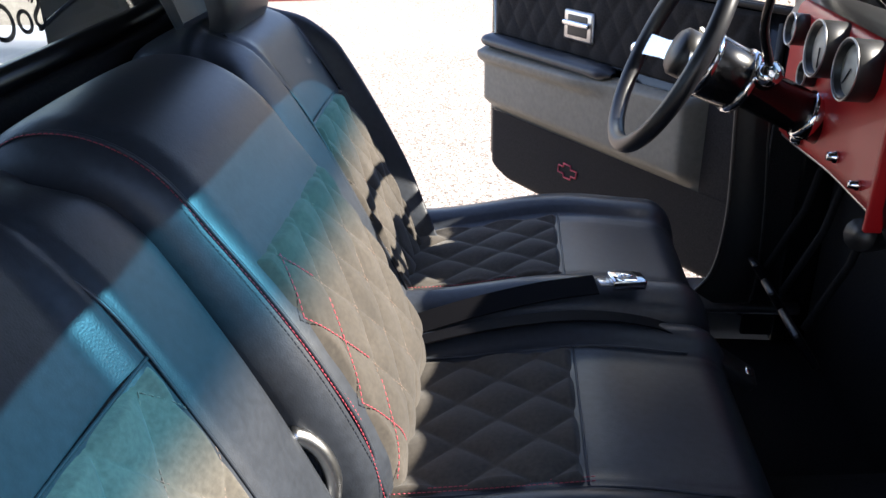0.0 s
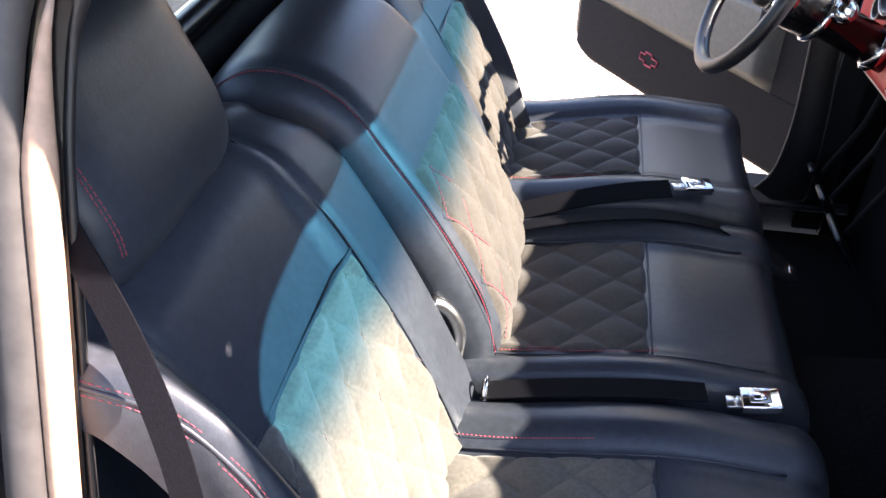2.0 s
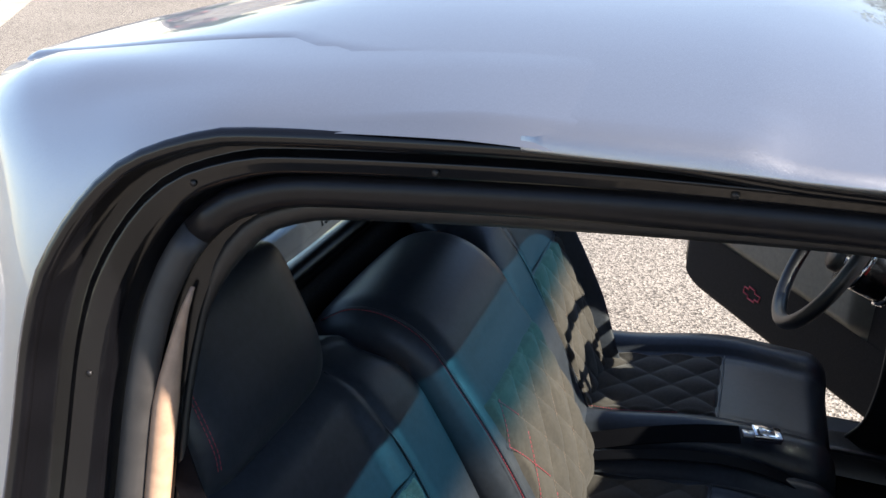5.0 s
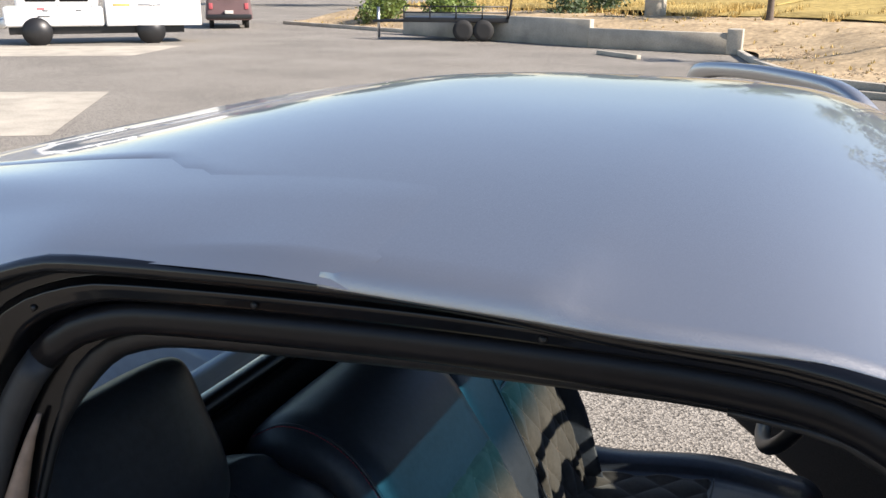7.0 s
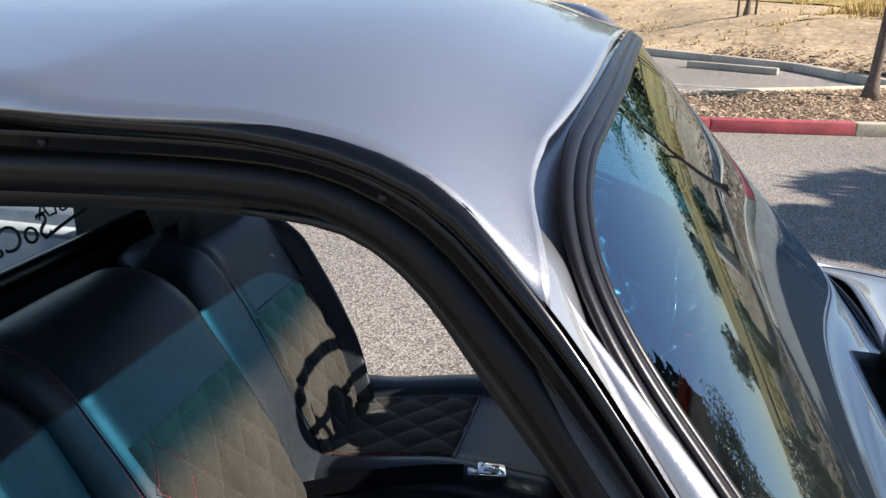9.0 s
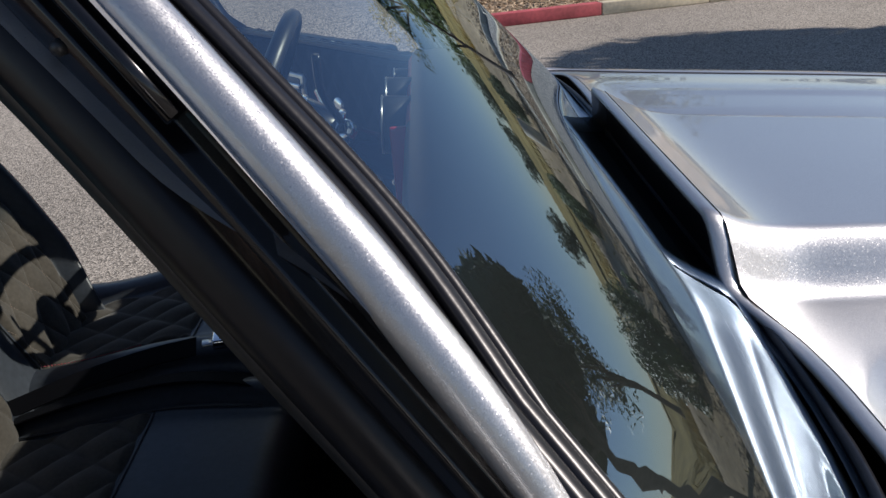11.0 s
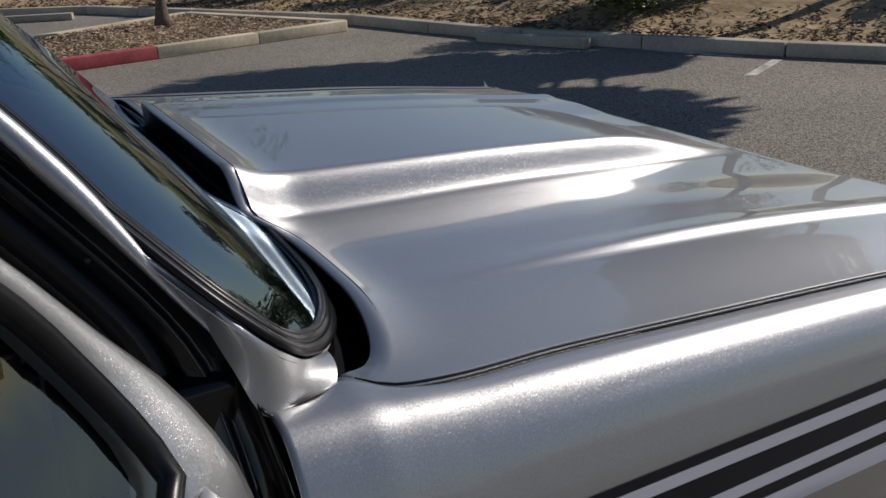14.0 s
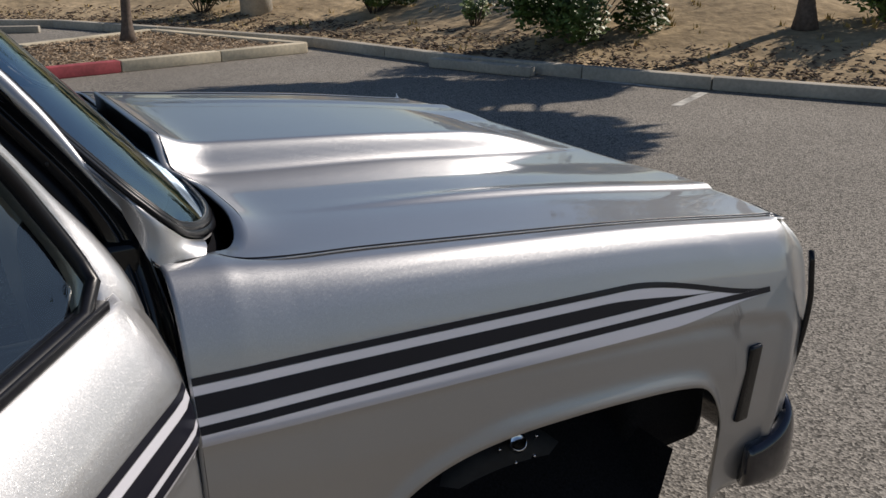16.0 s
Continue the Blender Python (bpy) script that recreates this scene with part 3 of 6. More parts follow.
def arch(x):
    if x < 0.18 or x > 1.172:
        return 0.36
    return lerp_table(ARCH, x)


def fender_top(x):
    return hood_z(x, hood_edge(x)) - 0.002 + 0.009 * smooth(0.22, 0.05, x)


def fender_pt(u, v):
    x = 1.435 * u
    top, low = fender_top(x), arch(x)
    tuck = 0.030 * smooth(1.33, 1.435, x) ** 2
    drop = top - 1.163
    nose = smooth(1.29, 1.435, x)
    if v < 0.08:                                    # inner flange below the hood edge
        t = v / 0.08
        return (x - tuck, hood_edge(x) - 0.006 + 0.012 * (1 - t), top - 0.03 * (1 - t))
    t = max(0.0, (v - 0.14) / 0.86)
    z = mix(top, low, t ** 1.15)
    zz = z - drop                                  # height on the side profile
    y = yb(min(1.17, zz)) + 0.004 * smooth(0.16, 0.0, t) - 0.006 * (1 - t)
    if v < 0.14:                                    # top ledge out from the hood's edge
        k = (v - 0.08) / 0.06
        y = mix(hood_edge(x) - 0.006, y, k)
        z = top - 0.002 * k * k
        return (x - tuck, y, z)
    line = 0.934 - 0.070 * x - 0.026 * smooth(1.05, 1.35, x)
    line -= 0.045 * (1 - math.sqrt(1 - min(1.0, max(0.0, (x - 1.293) / 0.045)) ** 2))
    y += 0.013 * smooth(line + 0.004, line - 0.016, z) * (1 - smooth(1.318, 1.342, x))
    y -= 0.012 * smooth(0.045, 0.0, z - low) * smooth(0.2, 0.27, x) * smooth(1.23, 1.17, x)
    y += 0.030 * nose**2.2
    return (x - tuck * smooth(0.07, 0.0, top - z) - 0.036 * nose * smooth(0.90, 0.56, z), y, z)


STRIPE_Y = 0.0012


def side_y(x, z):
    """The fender's skin at a place on its side."""
    top, low = fender_top(x), arch(x)
    t = max(0.0, min(1.0, (top - z) / (top - low))) ** (1 / 1.15)
    return fender_pt(x / 1.435, 0.14 + 0.86 * t)[1]


def stripe(name, lower, upper, x0, x1, mat, n=70):
    """A band of vinyl on the fender between two height lines."""
    def pt(u, v):
        x = mix(x0, x1, u)
        z = mix(lower(x), upper(x), v)
        return (x, side_y(x, z) - STRIPE_Y, z)

    return sheet(pt, n, 3)


TIP = 1.268


def s_top(x):
    return 1.030 - 0.055 * x - 0.072 * smooth(0.84, 1.30, x)


def s_low(x):
    return 0.960 - 0.054 * x


def band_hi(x):
    return 1.004 - 0.058 * x - 0.024 * smooth(0.78, 1.12, x)


def band_lo(x):
    return min(0.974 - 0.050 * x, band_hi(x))


for sgn in (0, 1):
    bm = sheet(fender_pt, 180, 54)
    fender = part("front_fender", flip(bm) if sgn else bm, SILVER, truck, "silver front fender with dark vinyl stripes")
    solid(fender, 0.004, 1.0 if not sgn else -1.0)
    for nm, lo, hi, a, b, mat in (
        ("thin_stripe", lambda x: max(s_top(x) - 0.011, s_low(x) + 0.0004), lambda x: max(s_top(x), s_low(x) + 0.0005), 0.004, TIP, STRIPE),
        ("wide_stripe", band_lo, band_hi, 0.004, 1.11, STRIPE),
        ("lower_stripe", lambda x: s_low(x) - 0.012, s_low, 0.004, TIP, STRIPE),
        # lowest pale band, tapering off towards the nose
        ("pale_stripe", lambda x: s_low(x) - 0.013 - 0.023 * smooth(1.25, 0.95, x), lambda x: s_low(x) - 0.013, 0.004, 1.25, STRIPE_W),
        ("pale_stripe", lambda x: s_low(x) + 0.001, lambda x: max(s_low(x) + 0.0011, min(band_lo(x) - 0.001, s_top(x) - 0.012)), 0.004, 1.22, STRIPE_W),
        ("pale_stripe", lambda x: min(band_hi(x) + 0.001, s_top(x) - 0.012), lambda x: s_top(x) - 0.012, 0.004, 1.15, STRIPE_W),
    ):
        bm = stripe(nm, lo, hi, a, b, mat)
        part(nm, flip(bm) if sgn else bm, mat, fender, "dark vinyl stripe" if mat is STRIPE else "pale stripe")
    # marker lamp
    bm = box((1.196, -0.0, 0.0), (1.236, 0.018, 0.195), 0.009, 4)
    for v in bm.verts:
        v.co.x += 0.009 * (v.co.z / 0.195)
        v.co.y += side_y(v.co.x, 0.574 + v.co.z) - 0.010
        v.co.z += 0.572
    part("side_marker_lamp", flip(bm) if sgn else bm, GLOSS_BLACK, fender, "smoked black side marker lamp")
    # front edge trim and inner wheel house
    bm = tube([(1.424 - 0.026 * smooth(0.90, 0.56, z) - 0.026 * smooth(0.72, 0.95, z), yb(z) + 0.018, z) for z in [0.50 + 0.45 * i / 18 for i in range(19)]], 0.007, 8)
    part("nose_trim", flip(bm) if sgn else bm, GLOSS_BLACK, fender, "black grille edge trim")

    def house(u, v):
        x = mix(0.17, 1.19, u)
        y = mix(-0.09, 0.34, v)
        z = 0.47 + 0.83 * (y + 0.02) - 0.02 * (1 - math.sin(math.pi * u))
        if x > 1.0:
            z = max(z, mix(0.52, 0.86, smooth(1.0, 1.19, x)))
        return (x, y, z)

    bm = sheet(lambda u, v: house(u * 0.845, v), 24, 8)
    part("wheel_house", flip(bm) if sgn else bm, CARPET, truck, "dark wheel housing")
    bm = box((1.00, 0.02, 0.445), (1.26, 0.34, 0.90), 0.03)
    part("headlamp_box", flip(bm) if sgn else bm, CARPET, truck)
    bm = box((0.05, 0.34, 0.36), (0.98, 0.37, 0.85), 0.004)
    part("inner_fender", flip(bm) if sgn else bm, PLASTIC, truck)

# engine bay floor, grille and bumper
part("radiator_support", box((1.10, 0.10, 0.62), (1.16, 1.66, 0.98), 0.01), PLASTIC, truck)
part("grille", box((1.36, -0.055, 0.60), (1.41, 1.815, 0.965), 0.02), GLOSS_BLACK, truck, "black grille")
bm = bmesh.new()


BUMPER_HALF = [(1.262, -0.116, 0), (1.30, -0.128, 0), (1.375, -0.130, 0), (1.43, -0.105, 0), (1.462, -0.04, 0), (1.475, 0.06, 0), (1.487, 0.40, 0), (1.492, YC, 0)]
BUMPER_LINE = catmull(BUMPER_HALF + [(x, 2 * YC - y, 0) for x, y, z in BUMPER_HALF[-2::-1]], 120)


def bumper_pt(u, v):
    """Rounded bar that wraps round the corners, its wings tapering towards the wheels."""
    k = round(u * 120)
    d = (BUMPER_LINE[min(120, k + 1)] - BUMPER_LINE[max(0, k - 1)]).normalized()
    out = Vector((d.y, -d.x, 0))
    ang = 2 * math.pi * v
    c, sn = math.cos(ang), math.sin(ang)
    wing = smooth(0.12, 0.0, min(u, 1 - u))
    half = 0.112 - 0.055 * wing
    p = BUMPER_LINE[k] + out * (0.026 * (abs(c) ** 0.7 * (1 if c > 0 else -1)) - 0.02)
    p.z = 0.458 - 0.035 * wing + half * (abs(sn) ** 0.8 * (1 if sn > 0 else -1))
    return p


bmp = sheet(bumper_pt, 120, 24, wrap_v=True)
bmesh.ops.holes_fill(bmp, edges=[e for e in bmp.edges if e.is_boundary])
bumper = part("front_bumper", bmp, NAVY_GLOSS, truck, "black painted front bumper")
for y in (-0.03, 1.79):
    part("bumper_bolt", turned([(0.016, 0), (0.014, 0.008), (0.004, 0.014)], Matrix.Translation((1.455, y, 0.572)), 12), CHROME, bumper, "chrome bumper bolt")

# cowl
def cowl_pt(u, v):
    a = 2 * u - 1
    w = abs(a)
    g = glass_pt(a * 0.98, -0.07)
    rear = Vector((g.x + 0.0, g.y, g.z - 0.012))
    front = Vector((0.250 - 0.09 * smooth(0.85, 1, w), YC + 0.865 * a, 1.05))
    p = rear.lerp(front, v)
    p.z -= 0.02 * math.sin(v * math.pi)
    return p


part("cowl", sheet(cowl_pt, 40, 8), RUBBER, truck, "black cowl panel below the windshield")


def cowl_wall(u, v):
    """Black weatherstrip wall that hangs from the hood's rear edge."""
    x, y, z = hood_pt(0.004, 0.02 + 0.96 * u)
    return (x + 0.010 + 0.03 * v, y, z - 0.004 - 0.24 * v)


part("hood_weatherstrip", sheet(cowl_wall, 120, 4), RUBBER, truck, "black weatherstrip under the hood's rear edge")


CS_IN = catmull([glass_pt(-min(1.10, lerp_table(GLASS_W, 0.14) + 0.034), 0.14, -0.006), glass_pt(-1.068, 0.07, -0.006), glass_pt(-1.050, 0.02, -0.006), glass_pt(-1.010, -0.03, -0.006), glass_pt(-0.955, -0.065, -0.006)], 30)
CS_OUT = catmull([min(PILLAR_SIDE, key=lambda p: (p - CS_IN[0]).length_squared), (-0.022, 0.012, 1.214), (-0.003, -0.010, 1.168), (0.040, 0.003, 1.164), (0.076, 0.018, 1.159)], 30)


def cowl_side(u, v):
    """Silver corner that wraps the foot of the pillar."""
    k = round(u * 30)
    p = CS_OUT[k].lerp(CS_IN[k], v)
    return p + Vector((0.3, -0.75, 0.6)) * 0.009 * math.sin(v * math.pi)


for sgn in (0, 1):
    bm = sheet(cowl_side, 30, 8)
    part("cowl_corner", flip(bm) if sgn else bm, SILVER, truck)
    roll = [pillar_pt(0.02 + 0.98 * i / 40, 0.42) + Vector((0.004, -0.003, 0.003)) * smooth(0, 14, i) - Vector((0.55, -0.65, 0.5)) * (0.016 * smooth(16, 0, i) + 0.012 * smooth(24, 38, i)) for i in range(40)]
    bm = tube(catmull(roll, 90), [0.0112 * (1 - 0.8 * smooth(60, 90, i)) * (0.25 + 0.75 * smooth(0, 34, i)) for i in range(91)], 14)
    part("pillar_roll", flip(bm) if sgn else bm, SILVER, truck, "rounded silver edge beside the windshield")
    bm = tube([p + Vector((0.002, -0.002, 0.002)) for p in CS_OUT[15:]], 0.0016, 6)
    part("panel_gap", flip(bm) if sgn else bm, RUBBER, truck)
    bm = sheet(lambda u, v: (0.006, mix(yb(mix(0.40, 1.15, u)) + 0.006, 0.10, v), mix(0.40, 1.15, u)), 24, 4)
    part("hinge_pillar", flip(bm) if sgn else bm, RUBBER, truck)
    bm = box((-0.10, 0.02, 0.42), (-0.005, 0.09, 1.20), 0.01)
    part("hinge_post", flip(bm) if sgn else bm, GLOSS_BLACK, truck, "black hinge post")
    bm = box((-1.37, -0.07, 0.40), (0.0, 0.07, 0.52), 0.02)
    part("rocker_panel", flip(bm) if sgn else bm, SILVER, truck)
    bm = box((-1.30, 0.03, 0.515), (-0.05, 0.12, 0.535), 0.008)
    part("sill_plate", flip(bm) if sgn else bm, STEEL, truck, "scuffed metal sill plate")

# bed behind the cab
bm = bmesh.new()
box((-3.70, 0.02, 0.62), (-1.72, 1.74, 0.66), 0.005, 1, bm)
part("bed_floor", bm, BED, truck)
for y0, y1 in ((-0.09, 0.06), (1.70, 1.85)):
    part("bed_side", box((-3.70, y0, 0.55), (-1.72, y1, 1.14), 0.03, 3), BED, truck, "silver pickup bed side")
part("bed_front_wall", box((-1.74, 0.05, 0.62), (-1.71, 1.71, 1.10), 0.01), BED, truck)


def well(u, v):
    a = math.pi * u
    return (-2.35 - 0.42 * math.cos(a), 1.70 - 0.21 * smooth(0.0, 0.12, v), 0.66 + (0.26 * math.sin(a) ** 0.7 if 0 < u < 1 else 0) * (1 - smooth(0.12, 1.0, v)))


for sgn in (0, 1):
    bm = sheet(well, 32, 10)
    part("bed_wheel_well", bm if not sgn else flip(bm), BED, truck, "rounded wheel well in the bed")
    rail = tube([(-1.75, 1.70, 1.06), (-3.68, 1.70, 1.06)], 0.02, 8)
    part("bed_rail", rail if not sgn else flip(rail), BED, truck)
part("tailgate", box((-3.74, 0.0, 0.60), (-3.69, 1.76, 1.13), 0.02, 3), SILVER, truck, "silver tailgate")

# wheels
for x, y, s in ((0.68, 0.17, 1), (0.68, 1.59, -1), (-2.30, 0.10, 1), (-2.30, 1.66, -1)):
    m = Matrix.Translation((x, y, 0.30)) @ pose(0, 0, 0, 90 * s, 0, 0)
    prof = [(0.20, -0.10), (0.26, -0.115), (0.29, -0.10), (0.30, -0.06), (0.30, 0.06), (0.29, 0.10), (0.26, 0.115), (0.20, 0.10)]
    wheel = part("wheel", turned(prof, m, 40), TYRE, truck, "black tyre on a steel rim")
    part("rim", turned([(0.06, 0.05), (0.07, 0.085), (0.15, 0.07), (0.19, 0.10), (0.205, 0.11), (0.205, -0.1), (0.06, -0.1)], m, 32), STEEL, wheel)
# wheel's centre cap with lug bolts, set apart from the wheel on the dark housing
BM = Matrix.Translation((0.700, 0.040, 0.604)) @ Vector((-0.30, -0.60, 0.74)).to_track_quat("Z", "Y").to_matrix().to_4x4()
badge = part("wheel_cap", turned([(0.019, -0.02), (0.019, 0.004), (0.016, 0.005), (0.015, 0.003), (0.001, 0.003)], BM, 28), CHROME, truck, "round chrome wheel cap set in the wheel housing")
for k in range(6):
    a = k * math.pi / 3 + 0.3
    part("cap_bolt", turned([(0.0035, -0.02), (0.0035, 0.004), (0.001, 0.005)], BM @ Matrix.Translation((0.043 * math.cos(a), 0.043 * math.sin(a), 0)), 8), CHROME, badge)

# ---- doors ----
FRAME = [(-0.012, 1.04), (-0.004, 1.130), (-0.002, 1.225), (-0.040, 1.305), (-0.092, 1.388), (-0.17, 1.490), (-0.26, 1.595), (-0.335, 1.665), (-0.41, 1.700), (-0.52, 1.715), (-0.80, 1.717), (-1.08, 1.700), (-1.19, 1.675), (-1.24, 1.620), (-1.28, 1.52), (-1.295, 1.36), (-1.298, 1.130), (-1.29, 1.04)]
WINDOW = [(-0.105, 1.10), (-0.088, 1.172), (-0.074, 1.192), (-0.070, 1.235), (-0.080, 1.290), (-0.108, 1.357), (-0.17, 1.445), (-0.25, 1.545), (-0.33, 1.625), (-0.42, 1.660), (-0.60, 1.672), (-0.80, 1.672), (-1.04, 1.657), (-1.15, 1.630), (-1.19, 1.57), (-1.222, 1.48), (-1.232, 1.36), (-1.236, 1.172), (-1.23, 1.10)]


# the door's own side profile: height and distance out
DOOR_SIDE = [(0.40, -0.085), (0.55, -0.10), (0.70, -0.122), (0.84, -0.134), (0.93, -0.131), (1.00, -0.118), (1.06, -0.100), (1.12, -0.068), (1.17, -0.034), (1.22, -0.004), (1.30, 0.036), (1.76, 0.183)]


def yd(z):
    return lerp_table(DOOR_SIDE, z)


def foot(x):
    """The door's lower edge, rounded up at the rear corner."""
    k = min(1.0, max(0.0, (-1.165 - x) / 0.14))
    return 0.42 + 0.13 * (1 - math.sqrt(1 - k * k))


def make_door(sgn, angle):
    """A cab door hung at its front edge; built shut on the passenger side, then mirrored and swung open."""
    side = -1 if sgn else 1
    hinge = Vector((-0.012, 2 * YC + 0.07, 0)) if sgn else Vector((-0.008, -0.085, 0))
    swing = Matrix.Translation(hinge) @ pose(0, 0, 0, 0, 0, angle * side) @ Matrix.Translation(-hinge)

    def put(name, bm, mat, parent, label="", flat=False):
        if sgn:
            flip(bm)
        bm.transform(swing)
        return part(name, bm, mat, parent, label, flat)

    def skin(u, v):
        x = mix(-0.012, -1.30, u)
        t = smooth(0.0, 0.05, u) * smooth(1.0, 0.95, u)
        low, high = foot(x), 1.172
        if v < 0.1:                                 # turned-in bottom edge
            return (x, yd(low) + 0.03 * (1 - v / 0.1), low + 0.002 * (1 - v / 0.1))
        z = mix(low, high, (v - 0.1) / 0.9)
        line = 0.945 + 0.086 * 0.0 - 0.088 * x * 0.35
        y = yd(z) + 0.012 * smooth(line + 0.004, line - 0.016, z)
        return (x, y + 0.012 * (1 - t), z)

    door = put("passenger_door" if not sgn else "driver_door", sheet(skin, 60, 44), SILVER, truck, "open silver cab door with dark stripes" if not sgn else "open cab door with quilted black inner panel")
    solid(door, 0.004, 1.0 if not sgn else -1.0)
    # shell edges and inner face
    inner = yd(0.9) + 0.115
    def shell(u, v):
        x = mix(-1.295, -0.02, u)
        loop = ((yd(0.5) + 0.008, 0), (inner - 0.006, 0), (inner - 0.006, 1), (yd(1.15) + 0.012, 1))
        y, t = loop[round(v * 4) % 4]
        return (x, y, mix(foot(x) + 0.006, 1.160, t))

    put("door_shell", bmesh_ends(sheet(shell, 60, 4, wrap_v=True)), GLOSS_BLACK, door, "black painted door shell")
    # window frame with its rubber channel
    fo = catmull([(x, yd(z) - 0.002, z) for x, z in FRAME], 70)
    fi = catmull([(x, yd(z) + 0.004, z) for x, z in WINDOW], 70)

    def frame_pt(u, v):
        k = round(u * 70)
        prof = [(0.0, 0.030), (0.0, 0.006), (0.16, 0.0), (0.5, -0.004), (0.78, 0.0), (0.92, 0.006), (0.92, 0.018), (0.95, 0.035), (0.6, 0.045), (0.2, 0.042)]
        q, d = prof[round(v * 10) % 10]
        p = fo[k].lerp(fi[k], q)
        return (p.x, p.y + d + 0.030 * (smooth(5, 0, k) + smooth(65, 70, k)), p.z)

    put("window_frame", sheet(frame_pt, 70, 10, wrap_v=True), SILVER, door, "silver window frame")
    ring = [q for q in fi if q.z > 1.176]
    low = [Vector((mix(ring[-1].x, ring[0].x, i / 20), yd(1.172) + 0.004, 1.172)) for i in range(1, 20)]
    put("window_channel", tube(ring + low, 0.011, 8, True), RUBBER, door, "black rubber glass channel")

    def glass(u, v):
        k = round(u * 70)
        base = Vector((mix(fi[0].x, fi[70].x, u), fi[0].y, 1.166))
        p = base.lerp(fi[k], v)
        p.z = max(p.z, 1.15)
        return (p.x, yd(p.z) + 0.016, p.z)

    put("door_window", facing(sheet(glass, 70, 12), (0, -1, 0)), GLASS, door, "clear door glass")
    put("belt_seal", box((-1.27, yd(1.165) - 0.004, 1.162), (-0.085, yd(1.165) + 0.03, 1.178), 0.004), RUBBER, door)
    # stripes that carry on from the fender
    for nm, z0, z1, mat in (("thin_stripe", 1.019, 1.030, STRIPE), ("wide_stripe", 0.973, 1.003, STRIPE), ("lower_stripe", 0.950, 0.962, STRIPE), ("pale_stripe", 0.926, 0.949, STRIPE_W), ("pale_stripe", 0.963, 0.972, STRIPE_W), ("pale_stripe", 1.004, 1.018, STRIPE_W)):
        def st(u, v):
            x = mix(-0.03, -1.29, u)
            z = mix(z0, z1, v) - 0.03 * x
            low, high = foot(x), 1.172
            w = (z - low) / (high - low) * 0.9 + 0.1
            p = skin((x + 0.012) / -1.288, w)
            return (x, p[1] - 0.0012, z)

        put(nm, sheet(st, 40, 3), mat, door, "dark vinyl stripe" if mat is STRIPE else "pale stripe")
    # inner panel: quilted top, vinyl middle with armrest, cloth foot
    yi = inner

    def quilt(u, v):
        x, z = mix(-0.17, -1.265, u), mix(0.935, 1.158, v)
        e = min(1, min(u, 1 - u, v, 1 - v) / 0.03)
        p, q = x / 0.085 + z / 0.12, x / 0.085 - z / 0.12
        return (x, yi + 0.012 * e + 0.008 * e * (abs(math.sin(math.pi * p)) * abs(math.sin(math.pi * q))) ** 0.45, z)

    put("quilted_panel", sheet(quilt, 150, 44), CLOTH, door, "black diamond-quilted upper door panel")

    def mid(u, v):
        x = mix(-0.30, -1.28, u)
        top = 0.925 - 0.02 * u
        bot = 0.655 + 0.015 * u
        z = mix(bot, top, v)
        bulge = 0.055 * smooth(0.0, 0.25, v) * smooth(0, 0.04, u) * smooth(1, 0.97, u)
        bulge += 0.03 * smooth(0.72, 0.86, v) * (1 - smooth(0.93, 1.0, v)) * smooth(0.30, 0.5, u)
        return (x, yi + 0.003 + bulge * (1 - smooth(0.95, 1.0, v) * 0.5), z)

    put("vinyl_panel", sheet(mid, 60, 30), VINYL, door, "grey-tan vinyl middle panel")

    def rest(u, v):
        a = 2 * math.pi * v
        x = mix(-0.62, -1.26, u)
        e = smooth(0, 0.06, u) * smooth(1, 0.96, u)
        return (x, yi + 0.045 + 0.040 * math.cos(a) * (0.3 + 0.7 * e), 0.925 + 0.022 * math.sin(a) * (0.3 + 0.7 * e))

    put("armrest", sheet(rest, 40, 12, wrap_v=True), LEATHER, door, "black padded armrest")
    def lower(u, v):
        x = mix(-1.28, -0.14, u)
        e = smooth(0, 0.02, u) * smooth(1, 0.98, u) * smooth(0, 0.06, v)
        return (x, yi - 0.004 + 0.016 * e, mix(foot(x) + 0.01, 0.672, v))

    put("lower_panel", sheet(lower, 60, 16), CLOTH, door, "black carpeted lower panel")
    put("front_panel", box((-0.30, yi - 0.004, 0.60), (-0.13, yi + 0.010, 0.94), 0.006), CLOTH, door)
    # emblem outline in red thread
    cx, cz = -0.835, 0.565
    shape = [(-0.055, -0.012), (-0.022, -0.012), (-0.020, -0.024), (0.022, -0.024), (0.024, -0.012), (0.050, -0.012), (0.058, 0.012), (0.022, 0.012), (0.020, 0.024), (-0.022, 0.024), (-0.024, 0.012), (-0.052, 0.012)]
    put("stitched_emblem", tube([(cx + a * 0.82, yi + 0.0135, cz + b * 0.95) for a, b in shape], 0.0032, 6, True), RED_THREAD, door, "red stitched outline emblem")
    # inside handle
    put("handle_plate", box((-0.875, yi + 0.010, 0.985), (-0.745, yi + 0.026, 1.075), 0.008), STEEL, door, "grey metal handle plate")
    put("handle_recess", box((-0.855, yi + 0.020, 1.000), (-0.765, yi + 0.028, 1.062), 0.004), PLASTIC, door)
    put("inside_handle", box((-0.868, yi + 0.028, 1.030), (-0.750, yi + 0.040, 1.046), 0.005), CHROME, door, "chrome inside handle")
    m = Matrix.Translation((-0.56, yi + 0.014, 1.00)) @ pose(0, 0, 0, -90, 0, 0)
    put("window_switch", turned([(0.03, 0), (0.03, 0.006), (0.026, 0.010), (0.005, 0.011)], m, 20), CHROME, door)
    put("edge_seal", tube([(-0.12, yi, 0.50), (-0.12, yi, 0.80), (-0.12, yi, 1.14)], 0.010, 8), GREY_RUBBER, door)
    return door


